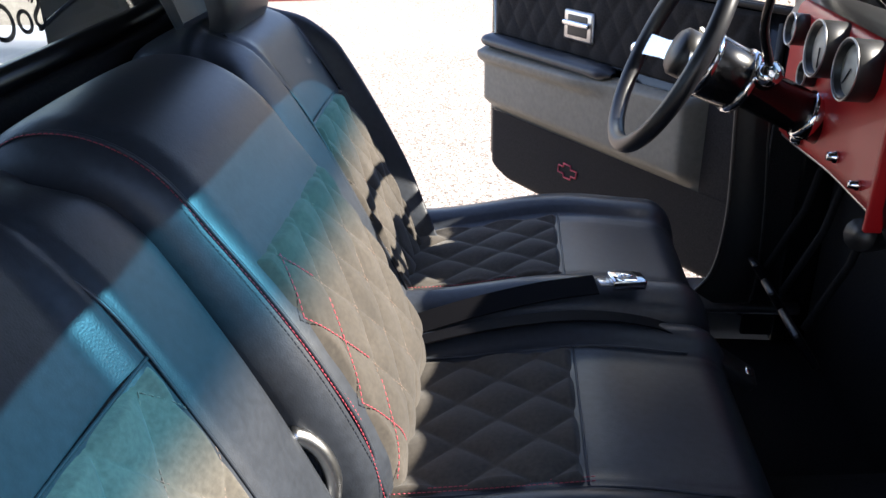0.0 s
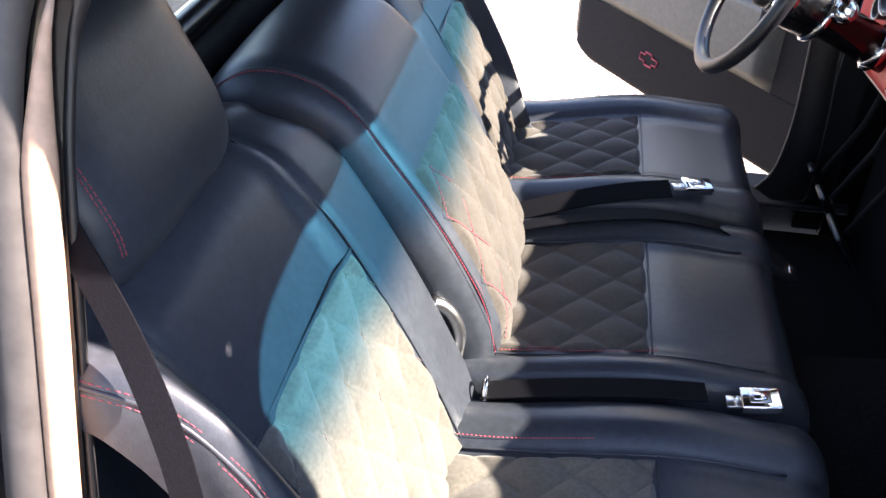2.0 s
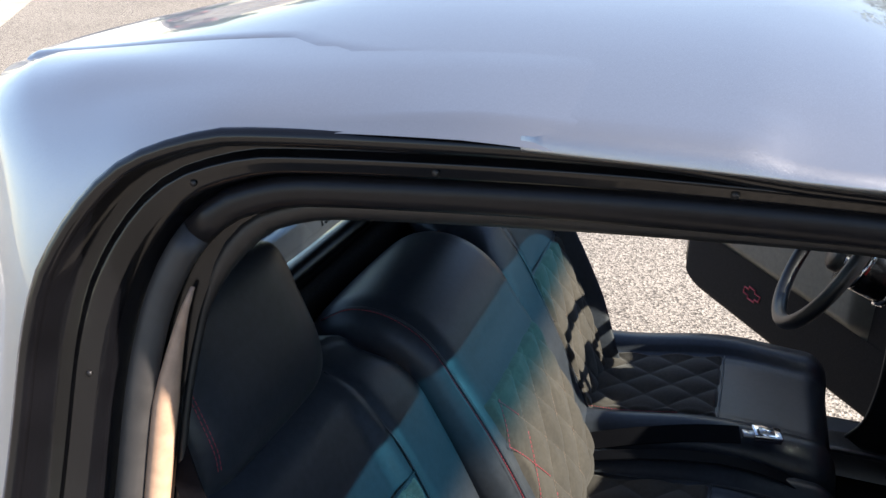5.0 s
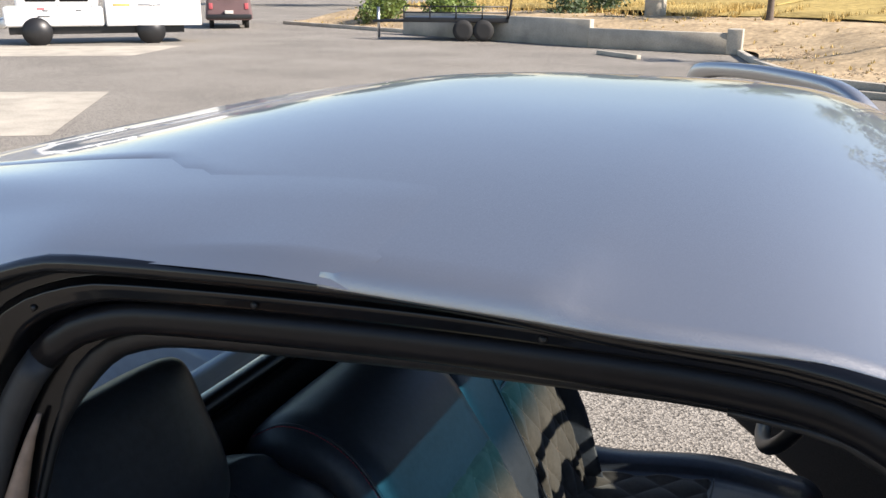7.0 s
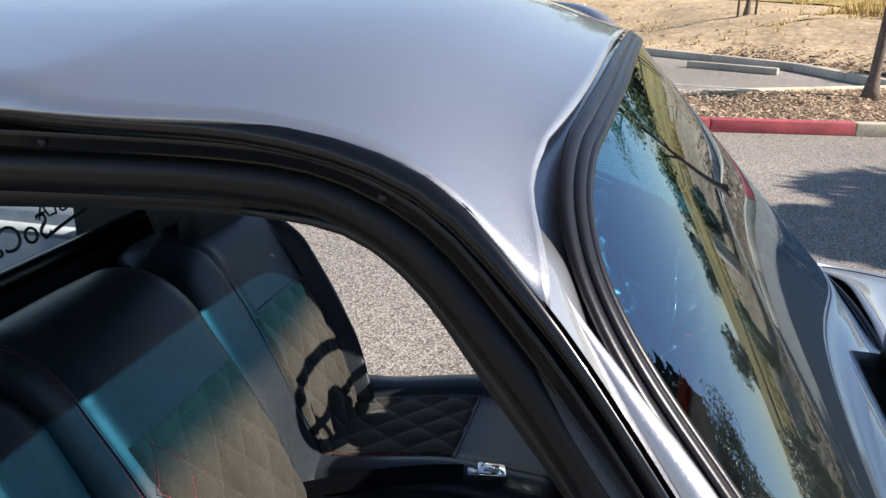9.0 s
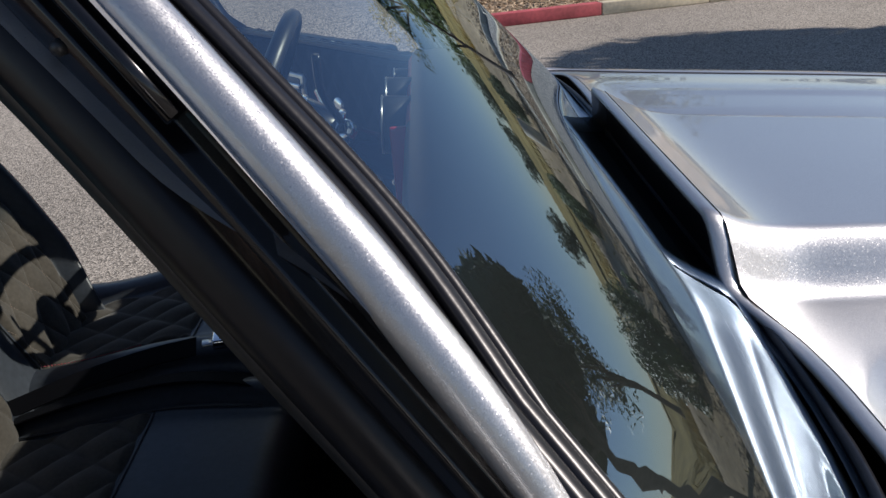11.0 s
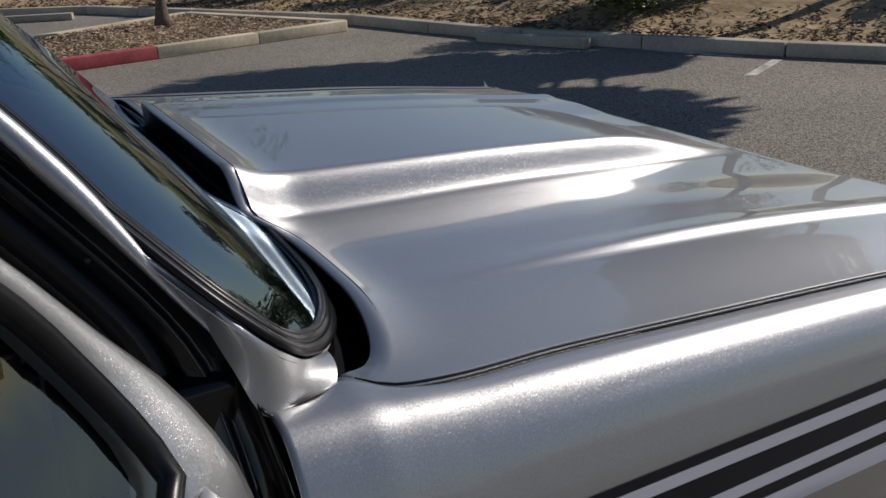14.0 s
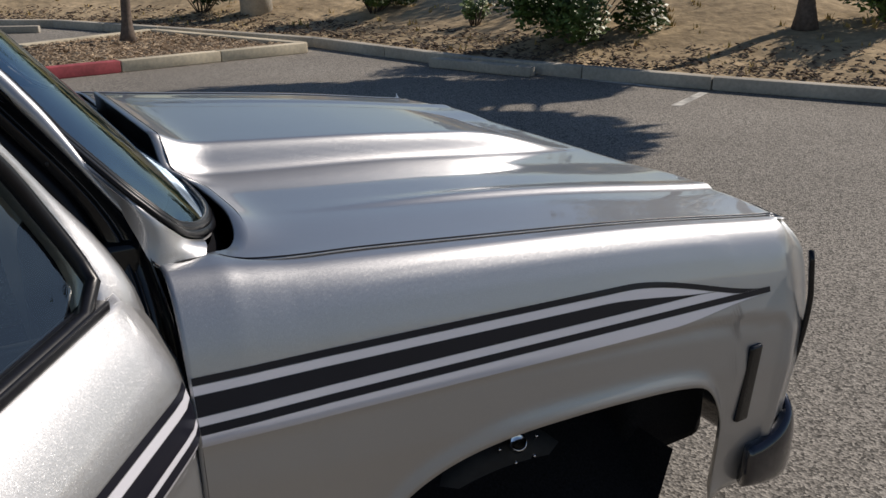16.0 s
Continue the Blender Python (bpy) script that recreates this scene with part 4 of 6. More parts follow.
make_door(0, 54)
make_door(1, 54)

# ---- cabin ----
part("cab_floor", box((-1.50, 0.10, 0.40), (0.02, 1.66, 0.44), 0.01), CARPET, truck, "black carpeted cab floor")
part("firewall", box((-0.03, 0.10, 0.42), (0.02, 1.66, 1.14), 0.01), CARPET, truck)


def hump(u, v):
    a = math.pi * v
    return (mix(-1.0, 0.0, u), YC + 0.20 * math.cos(a), 0.42 + mix(0.10, 0.22, u) * math.sin(a))


part("floor_hump", sheet(hump, 12, 14), CARPET, truck)
REAR_EDGE = [(1.05, -0.258), (0.99, -0.254), (0.78, -0.242), (0.66, -0.248), (0.60, -0.262), (0.555, -0.292)]
FRONT_EDGE = [(1.05, -0.19), (0.93, -0.182), (0.79, -0.168), (0.64, -0.160), (0.56, -0.163), (0.50, -0.178)]
POST_REAR, POST_FRONT = catmull([(x, 1.672, z) for z, x in REAR_EDGE], 24), catmull([(x, 1.660, z) for z, x in FRONT_EDGE], 24)
post = part("hinge_post_trim", sheet(lambda u, v: POST_REAR[round(u * 24)].lerp(POST_FRONT[round(u * 24)], v) + Vector((0, -0.012 * math.sin(v * math.pi), 0)), 24, 6), PLASTIC, truck, "black trim of the hinge post, flared at the sill")
part("post_seal", tube(POST_REAR, 0.005, 8), GREY_RUBBER, post, "worn grey seal along the post")
part("post_rib", tube(POST_FRONT, 0.003, 6), GREY_RUBBER, post)
part("kick_panel", box((-0.17, 1.675, 0.44), (-0.03, 1.69, 1.05), 0.004), CARPET, truck, "black kick panel")
part("kick_panel", box((-0.26, 0.08, 0.44), (-0.05, 0.105, 1.05), 0.008), PLASTIC, truck)

TH = radians(28)
UP, FWD = Vector((-math.sin(TH), 0, math.cos(TH))), Vector((math.cos(TH), 0, math.sin(TH)))


class Back:
    """A seat back: leather pillow with raised sides; at(s, y) is its front skin."""

    def __init__(self, yc, half, length, x0, thick, wing, inset, top=0.10, inner=1.0, inset_in=None):
        self.yc, self.half, self.length, self.x0 = yc, half, length, x0
        self.thick, self.wing, self.inset, self.top = thick, wing, inset, top
        self.z0, self.inner = 0.705, inner
        self.inset_in = inset_in or inset

    def shift(self, y):
        return 0.13 if y < self.yc and self.wing > 0.03 else 0.0

    def front(self, s, y):
        w = abs(y - self.yc) / self.half
        inset = self.inset_in if y > self.yc else self.inset
        n = self.thick * (1 - 0.95 * max(0, w) ** 14)
        n += (self.wing if y < self.yc else self.wing * self.inner) * smooth(inset - 0.16 + self.shift(y), inset + 0.02 + self.shift(y), w) * smooth(1.03, 0.95, w) * smooth(self.length, self.length * 0.72, s)
        n -= 0.007 * math.exp(-(((w - inset) / 0.03) ** 2)) * smooth(self.length * 1.02, self.length * 0.9, s)
        n += 0.018 * math.sin(min(1, s / self.length) * math.pi)
        t = smooth(self.length - self.top, self.length, s)
        return n - self.thick * 0.75 * t**1.6

    def at(self, s, y, lift=0.0):
        w = abs(y - self.yc) / self.half
        ss = s - 0.045 * w**5 * smooth(self.length * 0.6, self.length, s)
        if self.inset_in != self.inset and y > self.yc:
            y -= (y - self.yc) * w * (0.20 * smooth(0.13, 0.0, s) + 0.15 * smooth(0.40, 0.60, s))
        return Vector((self.x0, y, self.z0)) + UP * ss + FWD * (self.front(s, y) + lift)

    def mesh(self):
        L = self.length

        def pt(u, v):
            y = self.yc + self.half * (2 * v - 1)
            w = abs(2 * v - 1)
            if u < 0.6:
                return self.at(-0.10 + (L + 0.10) * (u / 0.6), y)
            k = (u - 0.6) / 0.4
            a = self.at(L, y)
            depth = 0.13 * (1 - 0.8 * w**6)
            if k < 0.35:
                t = k / 0.35 * math.pi / 2
                return a - FWD * depth * math.sin(t) + UP * 0.015 * math.sin(2 * t)
            return a - FWD * depth - UP * (L + 0.1) * ((k - 0.35) / 0.65)

        return sheet(pt, 90, 70)

    def quilt(self, y0, y1, s0, s1, dw=0.088, dh=0.145, deep=0.011):
        def pt(u, v):
            s, y = mix(s0, s1, u), mix(y0, y1, v)
            e = min(1.0, min(u, 1 - u) / 0.03, min(v, 1 - v) / 0.04)
            p, q = (y - y0) / dw + s / dh, (y - y0) / dw - s / dh
            puff = (abs(math.sin(math.pi * p)) * abs(math.sin(math.pi * q))) ** 0.42
            puff *= 1 + 0.25 * noise.noise((y * 23, s * 17, self.yc))
            return self.at(s, y, -0.004 + 0.006 * e + deep * e * puff + 0.002 * noise.noise((y * 40, s * 30, 3)))

        return sheet(pt, 150, 120)


def dashes(pts, length=0.0045, gap=0.0022, r=0.0006, normal=None):
    """A run of short thread stitches along a line of points."""
    run = catmull(pts, max(2, int(sum((Vector(b) - Vector(a)).length for a, b in zip(pts, pts[1:])) / (length + gap)) * 2))
    bm = bmesh.new()
    for a, b in zip(run[::2], run[1::2]):
        c = a.lerp(b, 1.45)
        tube([a, a.lerp(c, 0.5) + (normal or Vector((0.0003, 0, 0.0005))), c], r, 5, bm=bm)
    return bm


def seam(parent, pts, both=True, apart=0.006, thread=True, across=Vector((0, 1, 0))):
    part("seam", tube(catmull(pts, 60), 0.0016, 6), LEATHER, parent)
    if thread:
        for k in ((-1, 1) if both else (1,)):
            part("red_stitching", dashes([Vector(p) + across * apart * k for p in pts]), RED_THREAD, parent, "red contrast stitching")


def quilt_threads(parent, back, y0, y1, s0, s1, dw, dh, keep, thread=None, sgn=0):
    """Thread along the quilting's diagonals, where keep(y, s) holds."""
    bm = bmesh.new()
    for sg in (1, -1):
        for m in range(-8, 14):
            line = []
            for i in range(60):
                y = mix(y0, y1, i / 59)
                s = (m - (y - y0) / dw) * dh * sg
                if s0 < s < s1 and keep(y, s):
                    line.append(back.at(s, y, 0.0030 if thread else 0.0055))
            if len(line) > 3:
                add(bm, dashes(line, 0.006, 0.002, 0.0005 if thread else 0.0007))
    part("quilt_stitching", flip(slim(bm)) if sgn else bm, thread or RED_THREAD, parent, "" if thread else "red contrast stitching")


class Cushion:
    def __init__(self, y0, y1, wing0, wing1):
        self.y0, self.y1, self.wing0, self.wing1 = y0, y1, wing0, wing1

    def top(self, x, y):
        v = (y - self.y0) / (self.y1 - self.y0)
        z = 0.742 + 0.045 * smooth(-0.95, -0.60, x) - 0.01 * smooth(-0.60, -0.42, x)
        z -= 0.05 * (abs(2 * v - 1) ** 8)
        z += 0.030 * (smooth(self.wing0 + 0.03, self.wing0 - 0.05, y) + smooth(self.wing1 - 0.03, self.wing1 + 0.05, y)) * smooth(0.0, 0.05, v) * smooth(1.0, 0.95, v)
        for wy in (self.wing0, self.wing1):
            z -= 0.007 * math.exp(-(((y - wy) / 0.008) ** 2))
        return z

    def at(self, x, y, lift=0.0):
        return Vector((x, y, self.top(x, y) + lift))

    def mesh(self):
        def pt(u, v):
            y = mix(self.y0, self.y1, v)
            if u < 0.7:
                x = mix(-1.02, -0.44, u / 0.7)
                return self.at(x, y)
            k = (u - 0.7) / 0.3
            p = self.at(-0.44, y)
            if k < 0.5:
                t = k / 0.5 * math.pi / 2
                return (p.x + 0.065 * math.sin(t), y, p.z - 0.075 * (1 - math.cos(t)))
            return (p.x + 0.065 - 0.02 * (k - 0.5) * 2, y, p.z - 0.075 - 0.20 * (k - 0.5) * 2)

        return sheet(pt, 70, 56)

    def quilt(self, y0, y1, x0=-0.99, x1=-0.632, dw=0.10, dh=0.115, deep=0.011):
        def pt(u, v):
            x, y = mix(x0, x1, u), mix(y0, y1, v)
            e = min(1.0, min(u, 1 - u) / 0.03, min(v, 1 - v) / 0.04)
            p, q = (y - y0) / dw + x / dh, (y - y0) / dw - x / dh
            puff = (abs(math.sin(math.pi * p)) * abs(math.sin(math.pi * q))) ** 0.6
            return self.at(x, y, -0.004 + 0.005 * e + deep * e * puff)

        return sheet(pt, 96, 90)


def slim(bm):
    """The driver's outer bolster, drawn in from the door opening."""
    for v in bm.verts:
        if v.co.y < 0.30 and v.co.z > 0.66:
            v.co.y = 0.30 - (0.30 - v.co.y) * (0.62 - 0.25 * smooth(0.92, 0.74, v.co.z))
    return bm


def tuck(bm):
    """The outer bolster draws in where it passes the door pillar."""
    for v in bm.verts:
        if v.co.y < 0.12:
            v.co.y = mix(v.co.y, 0.12 - (0.12 - v.co.y) * 0.45, smooth(-1.0, -1.07, v.co.x))
    return bm


# --- outer seats, the driver's a mirror of the passenger's
def outer_seat(sgn):
    def put(name, bm, mat, parent, label=""):
        if sgn and name not in ("driver_seat", "cushion_quilt", "front_seam"):
            slim(bm)
        return part(name, flip(bm) if sgn else bm, mat, parent, label)

    cu = Cushion(0.055, 0.612, 0.19, 0.485)
    seat = put("driver_seat" if sgn else "passenger_seat", cu.mesh(), LEATHER, truck, "black leather seat with suede diamond quilting and red stitching")
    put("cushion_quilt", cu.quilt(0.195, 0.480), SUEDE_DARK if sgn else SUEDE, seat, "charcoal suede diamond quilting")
    put("front_seam", tube(catmull([cu.at(-0.630, y, 0.001) for y in (0.19, 0.30, 0.40, 0.485)], 20), 0.002, 6), LEATHER, seat)
    put("bolster_seam", tube(catmull([cu.at(x, 0.485, 0.003) for x in (-0.95, -0.8, -0.6, -0.45)], 20), 0.002, 6), LEATHER, seat)
    bm = dashes([cu.at(x, 0.499, 0.003) for x in (-0.98, -0.85, -0.72)])
    put("red_stitching", bm, RED_THREAD, seat, "red contrast stitching")
    ba = Back(0.370, 0.312, 0.615, -0.982, 0.062, 0.045 if sgn else 0.050, 0.66, 0.10, 0.4, 0.45)
    narrow = (lambda bm: bm) if sgn else tuck
    back = put("backrest", narrow(ba.mesh()), LEATHER, seat, "black leather backrest with raised bolsters")
    y0, y1 = 0.164, 0.512
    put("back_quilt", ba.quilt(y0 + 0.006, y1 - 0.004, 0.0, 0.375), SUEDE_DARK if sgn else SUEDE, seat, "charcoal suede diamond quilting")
    quilt_threads(seat, ba, y0 + 0.006, y1 - 0.004, 0.0, 0.365, 0.088, 0.145, lambda y, s: True, PALE_THREAD, sgn)
    for y in (y0, y1):
        put("bolster_seam", tube(catmull([ba.at(s, y, 0.002) for s in (0.0, 0.15, 0.3, 0.45, 0.58)], 40), 0.0022, 6), LEATHER, seat)
    put("panel_seam", tube(catmull([ba.at(0.378, y, 0.002) for y in (y0, mix(y0, y1, 0.5), y1)], 30), 0.0022, 6), LEATHER, seat)
    for off in (-0.006, 0.006):
        bm = dashes([ba.at(s, ba.yc - ba.half * 0.92 + off, 0.0025) for s in (0.05, 0.2, 0.35, 0.5, 0.58)], 0.004, 0.004, 0.0005)
        put("red_stitching", narrow(bm), RED_THREAD, seat, "red contrast stitching")
    put("bolster_welt", narrow(tube(catmull([ba.at(s, ba.yc - ba.half * 0.92, 0.001) for s in (0.03, 0.2, 0.35, 0.5, 0.59)], 40), 0.004, 6)), LEATHER, seat)
    # headrest, built on the passenger side
    def hp(u, v):
        a, b = 2 * math.pi * u, 2 * v - 1
        k = max(0.0, 1 - abs(b) ** 5) ** 0.45
        sq = lambda c: math.copysign(abs(c) ** 0.62, c)
        s = 0.685 + 0.122 * sq(math.sin(a)) * (0.80 + 0.20 * k)
        n = -0.036 + 0.066 * sq(math.cos(a)) * (0.40 + 0.60 * k) + 0.020 * math.sin(a)
        return Vector((-0.93, 0.347 + 0.160 * b, 0.735)) + UP * s + FWD * n

    head = put("headrest", sheet(hp, 56, 44, wrap_u=True), LEATHER, seat, "black leather headrest")
    for off in (0.0, 0.014):
        bm = dashes([Vector(hp(a, 0.075 + off)) + FWD * 0.001 for a in (0.90, 0.95, 0.0, 0.05, 0.10)], 0.004, 0.004, 0.0005)
        put("red_stitching", bm, RED_THREAD, seat, "red contrast stitching")
    base = box((-1.0, 0.09, 0.44), (-0.45, 0.58, 0.66), 0.03)
    put("seat_base", base, CARPET, seat)
    lever = [(-0.992, 0.655, 0.885), (-0.975, 0.664, 0.872), (-0.958, 0.667, 0.850), (-0.947, 0.665, 0.815), (-0.950, 0.655, 0.775)]
    put("recline_ring", tube(catmull(lever, 20), 0.011, 10), STEEL, seat, "grey recliner lever")
    return ba, cu


PBACK, PCUSH = outer_seat(0)
outer_seat(1)

# --- centre seat
cc = Cushion(0.618, 1.142, 0.70, 1.03)
centre = part("centre_seat", cc.mesh(), LEATHER, truck, "black leather centre seat with suede diamond quilting")
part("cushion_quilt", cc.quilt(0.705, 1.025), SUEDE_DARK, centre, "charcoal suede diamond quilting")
part("front_seam", tube(catmull([cc.at(-0.630, y, 0.001) for y in (0.70, 0.80, 0.92, 1.03)], 20), 0.002, 6), LEATHER, centre)
for y in (0.70, 1.03):
    part("side_seam", tube(catmull([cc.at(x, y, 0.003) for x in (-0.95, -0.8, -0.6, -0.45)], 20), 0.002, 6), LEATHER, centre)
for dy in (-0.004, 0.004):
    part("red_stitching", dashes([cc.at(x, 0.712 + dy, 0.004) for x in (-0.93, -0.80, -0.62)]), RED_THREAD, centre, "red contrast stitching")
class Pillow(Back):
    """The fold-down centre backrest: a rounded pad rolled over its top."""

    def line(self, s):
        if s < 0.43:
            return s, 0.132 + 0.020 * math.sin(math.pi * min(1.0, max(0.0, s + 0.03) / 0.46)) - 0.05 * smooth(0.06, -0.10, s)
        q = min(math.pi, (s - 0.43) / 0.17)
        return 0.43 + 0.19 * math.sin(q), -0.030 + 0.162 * math.cos(q)

    def at(self, s, y, lift=0.0):
        (a, n), (a2, n2) = self.line(s), self.line(s + 0.004)
        out = Vector((a2 - a, n2 - n)).normalized()
        w = abs(y - self.yc) / self.half
        edge = max(0.0, w - 0.68) / 0.32
        lift -= 0.055 * (1 - math.sqrt(max(0.0, 1 - min(1.0, edge) ** 2))) + 0.006 * w * w
        a, n = a - out.y * lift, n + out.x * lift
        return Vector((self.x0, y, self.z0)) + UP * a + FWD * n

    def mesh(self):
        def pt(u, v):
            s = mix(-0.10, 0.95, u)
            k = 2 * v - 1
            y = self.yc + self.half * math.copysign(min(1.0, abs(k) / 0.84), k)
            deep = 0.075 * max(0.0, abs(k) - 0.84) / 0.16
            return self.at(s, y, -deep)

        return sheet(pt, 80, 76)


cb = Pillow(0.882, 0.215, 0.63, -0.982, 0.130, 0.0, 0.70, 0.20)
part("backrest", cb.mesh(), LEATHER, centre, "black leather fold-down centre backrest")
part("back_quilt", cb.quilt(0.712, 1.052, -0.02, 0.36, 0.085, 0.135, 0.009), SUEDE_DARK, centre, "charcoal suede diamond quilting")
path = [cb.at(s, 0.697, 0.002) for s in (0.0, 0.10, 0.2, 0.3, 0.4, 0.5, 0.58, 0.66, 0.74)]
seam(centre, path, True, 0.007)
part("side_welt", tube(catmull(path, 60), 0.003, 6), LEATHER, centre)
quilt_threads(centre, cb, 0.712, 1.052, 0.0, 0.345, 0.085, 0.135, lambda y, s: y < 0.79)
quilt_threads(centre, cb, 0.712, 1.052, 0.0, 0.345, 0.085, 0.135, lambda y, s: y >= 0.785, PALE_THREAD)
part("seat_base", box((-1.0, 0.63, 0.44), (-0.45, 1.13, 0.66), 0.03), CARPET, centre)
part("seat_back_panel", box((-1.42, 0.10, 0.45), (-1.30, 1.66, 1.12), 0.03), CARPET, truck)


# --- belts
def strap(name, pts, width, flatdir, parent, label, half=0.0012):
    line = catmull(pts, 50)
    bm = bmesh.new()
    rows = []
    for i, p in enumerate(line):
        d = (line[min(i + 1, 50)] - line[max(i - 1, 0)]).normalized()
        f = Vector(flatdir)
        side = d.cross(f).normalized()
        nrm = side.cross(d).normalized()
        rows.append([bm.verts.new(p + side * width / 2 * a + nrm * half * b) for a, b in ((-1, -1), (1, -1), (1, 1), (-1, 1))])
    for A, B in zip(rows, rows[1:]):
        for j in range(4):
            bm.faces.new((A[j], A[(j + 1) % 4], B[(j + 1) % 4], B[j]))
    bm.faces.new(rows[0][::-1])
    bm.faces.new(rows[-1])
    return creased(part(name, bm, WEB, parent, label))


def buckle(place, yaw, pitch, parent):
    m = Matrix.Translation(place) @ pose(0, 0, 0, 0, pitch, yaw)
    bm = box((-0.030, -0.022, -0.009), (0.030, 0.022, 0.009), 0.004, 2)
    bm.transform(m)
    body = part("buckle", bm, CHROME, parent, "chrome belt buckle with square push button")
    bm = box((-0.018, -0.013, 0.008), (0.014, 0.013, 0.0105), 0.001, 1)
    bm.transform(m)
    part("buckle_frame", bm, STEEL, body)
    bm = box((-0.012, -0.008, 0.010), (0.008, 0.008, 0.0125), 0.001, 1)
    bm.transform(m)
    part("push_button", bm, CHROME, body)
    bm = box((-0.05, -0.012, -0.006), (-0.03, 0.012, -0.001), 0.001, 1)
    bm.transform(m)
    part("latch_plate", bm, STEEL, body)


b1 = strap("lap_belt", [(-0.93, 1.10, 0.765), (-0.80, 1.125, 0.80), (-0.68, 1.150, 0.822), (-0.585, 1.165, 0.832)], 0.048, (0, -0.25, 1), truck, "black lap belt with chrome buckle on the seat")
buckle((-0.530, 1.190, 0.828), 12, 4, b1)
b2 = strap("lap_belt", [(-0.90, 0.600, 0.760), (-0.78, 0.602, 0.785), (-0.66, 0.607, 0.800), (-0.555, 0.610, 0.806)], 0.048, (0, 0.15, 1), truck, "black lap belt with chrome buckle on the seat")
buckle((-0.475, 0.606, 0.806), 2, -6, b2)
b3 = strap("lap_belt", [(-0.93, 1.05, 0.762), (-0.78, 1.065, 0.800), (-0.62, 1.085, 0.815), (-0.50, 1.085, 0.805), (-0.42, 1.075, 0.775)], 0.048, (0, 0.2, 1), truck, "black lap belt with dark buckle over the seat edge")
bm = box((-0.05, -0.026, -0.010), (0.05, 0.026, 0.010), 0.005, 2)
bm.transform(Matrix.Translation((-0.375, 1.062, 0.745)) @ pose(0, 0, 0, 0, 32, -8))
bk = part("buckle", bm, PLASTIC, b3, "black plastic belt buckle")
bm = box((0.028, -0.012, 0.009), (0.040, 0.012, 0.012), 0.001, 1)
bm.transform(Matrix.Translation((-0.375, 1.062, 0.745)) @ pose(0, 0, 0, 0, 32, -8))
part("buckle_mark", bm, CHROME, bk)
part("belt_ring", tube([(-0.897 + 0.004, 0.602 + 0.022 * math.cos(a), 0.752 + 0.030 * math.sin(a)) for a in [k * math.pi / 9 for k in range(18)]], 0.004, 6, True), CHROME, b2, "metal belt ring")
strap("shoulder_belt", [(-1.215, 0.150, 1.34), (-1.165, 0.118, 1.265), (-1.122, 0.080, 1.173), (-1.10, 0.055, 1.05), (-1.07, 0.04, 0.85), (-1.04, 0.03, 0.62)], 0.028, (0.35, -0.9, 0), truck, "black shoulder belt beside the door pillar")
part("lock_pin", tube(catmull([(-0.995, 1.665, 0.690), (-0.985, 1.685, 0.722), (-0.962, 1.69, 0.732), (-0.945, 1.69, 0.715)], 16), 0.004, 6), PLASTIC, truck)

# --- steering wheel and column
HUB = Vector((-0.433, 1.430, 1.174))
AX = Vector((-0.90, -0.02, 0.43)).normalized()
E1 = Vector((0, 1, 0)).cross(AX).normalized()
E2 = AX.cross(E1).normalized()
rim = part("steering_wheel", tube([HUB + AX * 0.02 + (E1 * math.cos(a) + E2 * math.sin(a)) * 0.192 for a in [k * 2 * math.pi / 64 for k in range(64)]], 0.0165, 12, True), GRIP, truck, "black leather steering wheel with chrome spokes")
for a in (math.pi / 2 + 0.2, -math.pi / 2 - 0.2):
    d = E1 * math.cos(a) + E2 * math.sin(a)
    side = AX.cross(d).normalized()
    bm = bmesh.new()
    rows = []
    for t, w, h in ((0.03, 0.022, -0.012), (0.09, 0.018, -0.004), (0.185, 0.022, 0.016)):
        c = HUB + d * t + AX * (h + 0.006)
        rows.append([bm.verts.new(c + side * w * p + AX * q * 0.003) for p, q in ((-1, -1), (1, -1), (1, 1), (-1, 1))])
    for A, B in zip(rows, rows[1:]):
        for j in range(4):
            bm.faces.new((A[j], A[(j + 1) % 4], B[(j + 1) % 4], B[j]))
    part("spoke", bm, CHROME, rim, "chrome spoke", True)
MX = Matrix.Translation(HUB) @ Matrix((E2, AX.cross(E2), AX)).transposed().to_4x4()
part("horn_button", turned([(0.045, -0.03), (0.045, 0.005), (0.036, 0.014), (0.010, 0.018), (0.002, 0.018)], MX, 28), PLASTIC, rim, "black horn button")
col = part("steering_column", turned([(0.02, -0.50), (0.042, -0.50), (0.042, -0.14), (0.058, -0.12), (0.060, -0.05), (0.050, -0.03)], MX, 28), GLOSS_BLACK, truck, "black steering column with chrome collars")
part("column_collar", turned([(0.055, -0.055), (0.064, -0.052), (0.064, -0.040), (0.055, -0.036)], MX, 28), CHROME, col, "chrome collar")
part("column_collar", turned([(0.045, -0.135), (0.062, -0.13), (0.062, -0.118), (0.045, -0.112)], MX, 28), CHROME, col, "chrome collar")
part("column_clamp", turned([(0.040, -0.285), (0.047, -0.28), (0.047, -0.262), (0.040, -0.258)], MX, 28), CHROME, col)
b = HUB - AX * 0.10
part("turn_lever", tube([b, b + Vector((0.0, 0.10, 0.03)), b + Vector((-0.02, 0.17, 0.05))], [0.008, 0.006, 0.007], 8), CHROME, col)
b = HUB - AX * 0.16
part("shift_lever", tube(catmull([b, b + Vector((0.0, -0.06, 0.05)), b + Vector((-0.03, -0.10, 0.13)), b + Vector((-0.03, -0.12, 0.20))], 20), 0.008, 8), GLOSS_BLACK, col, "black shift lever")
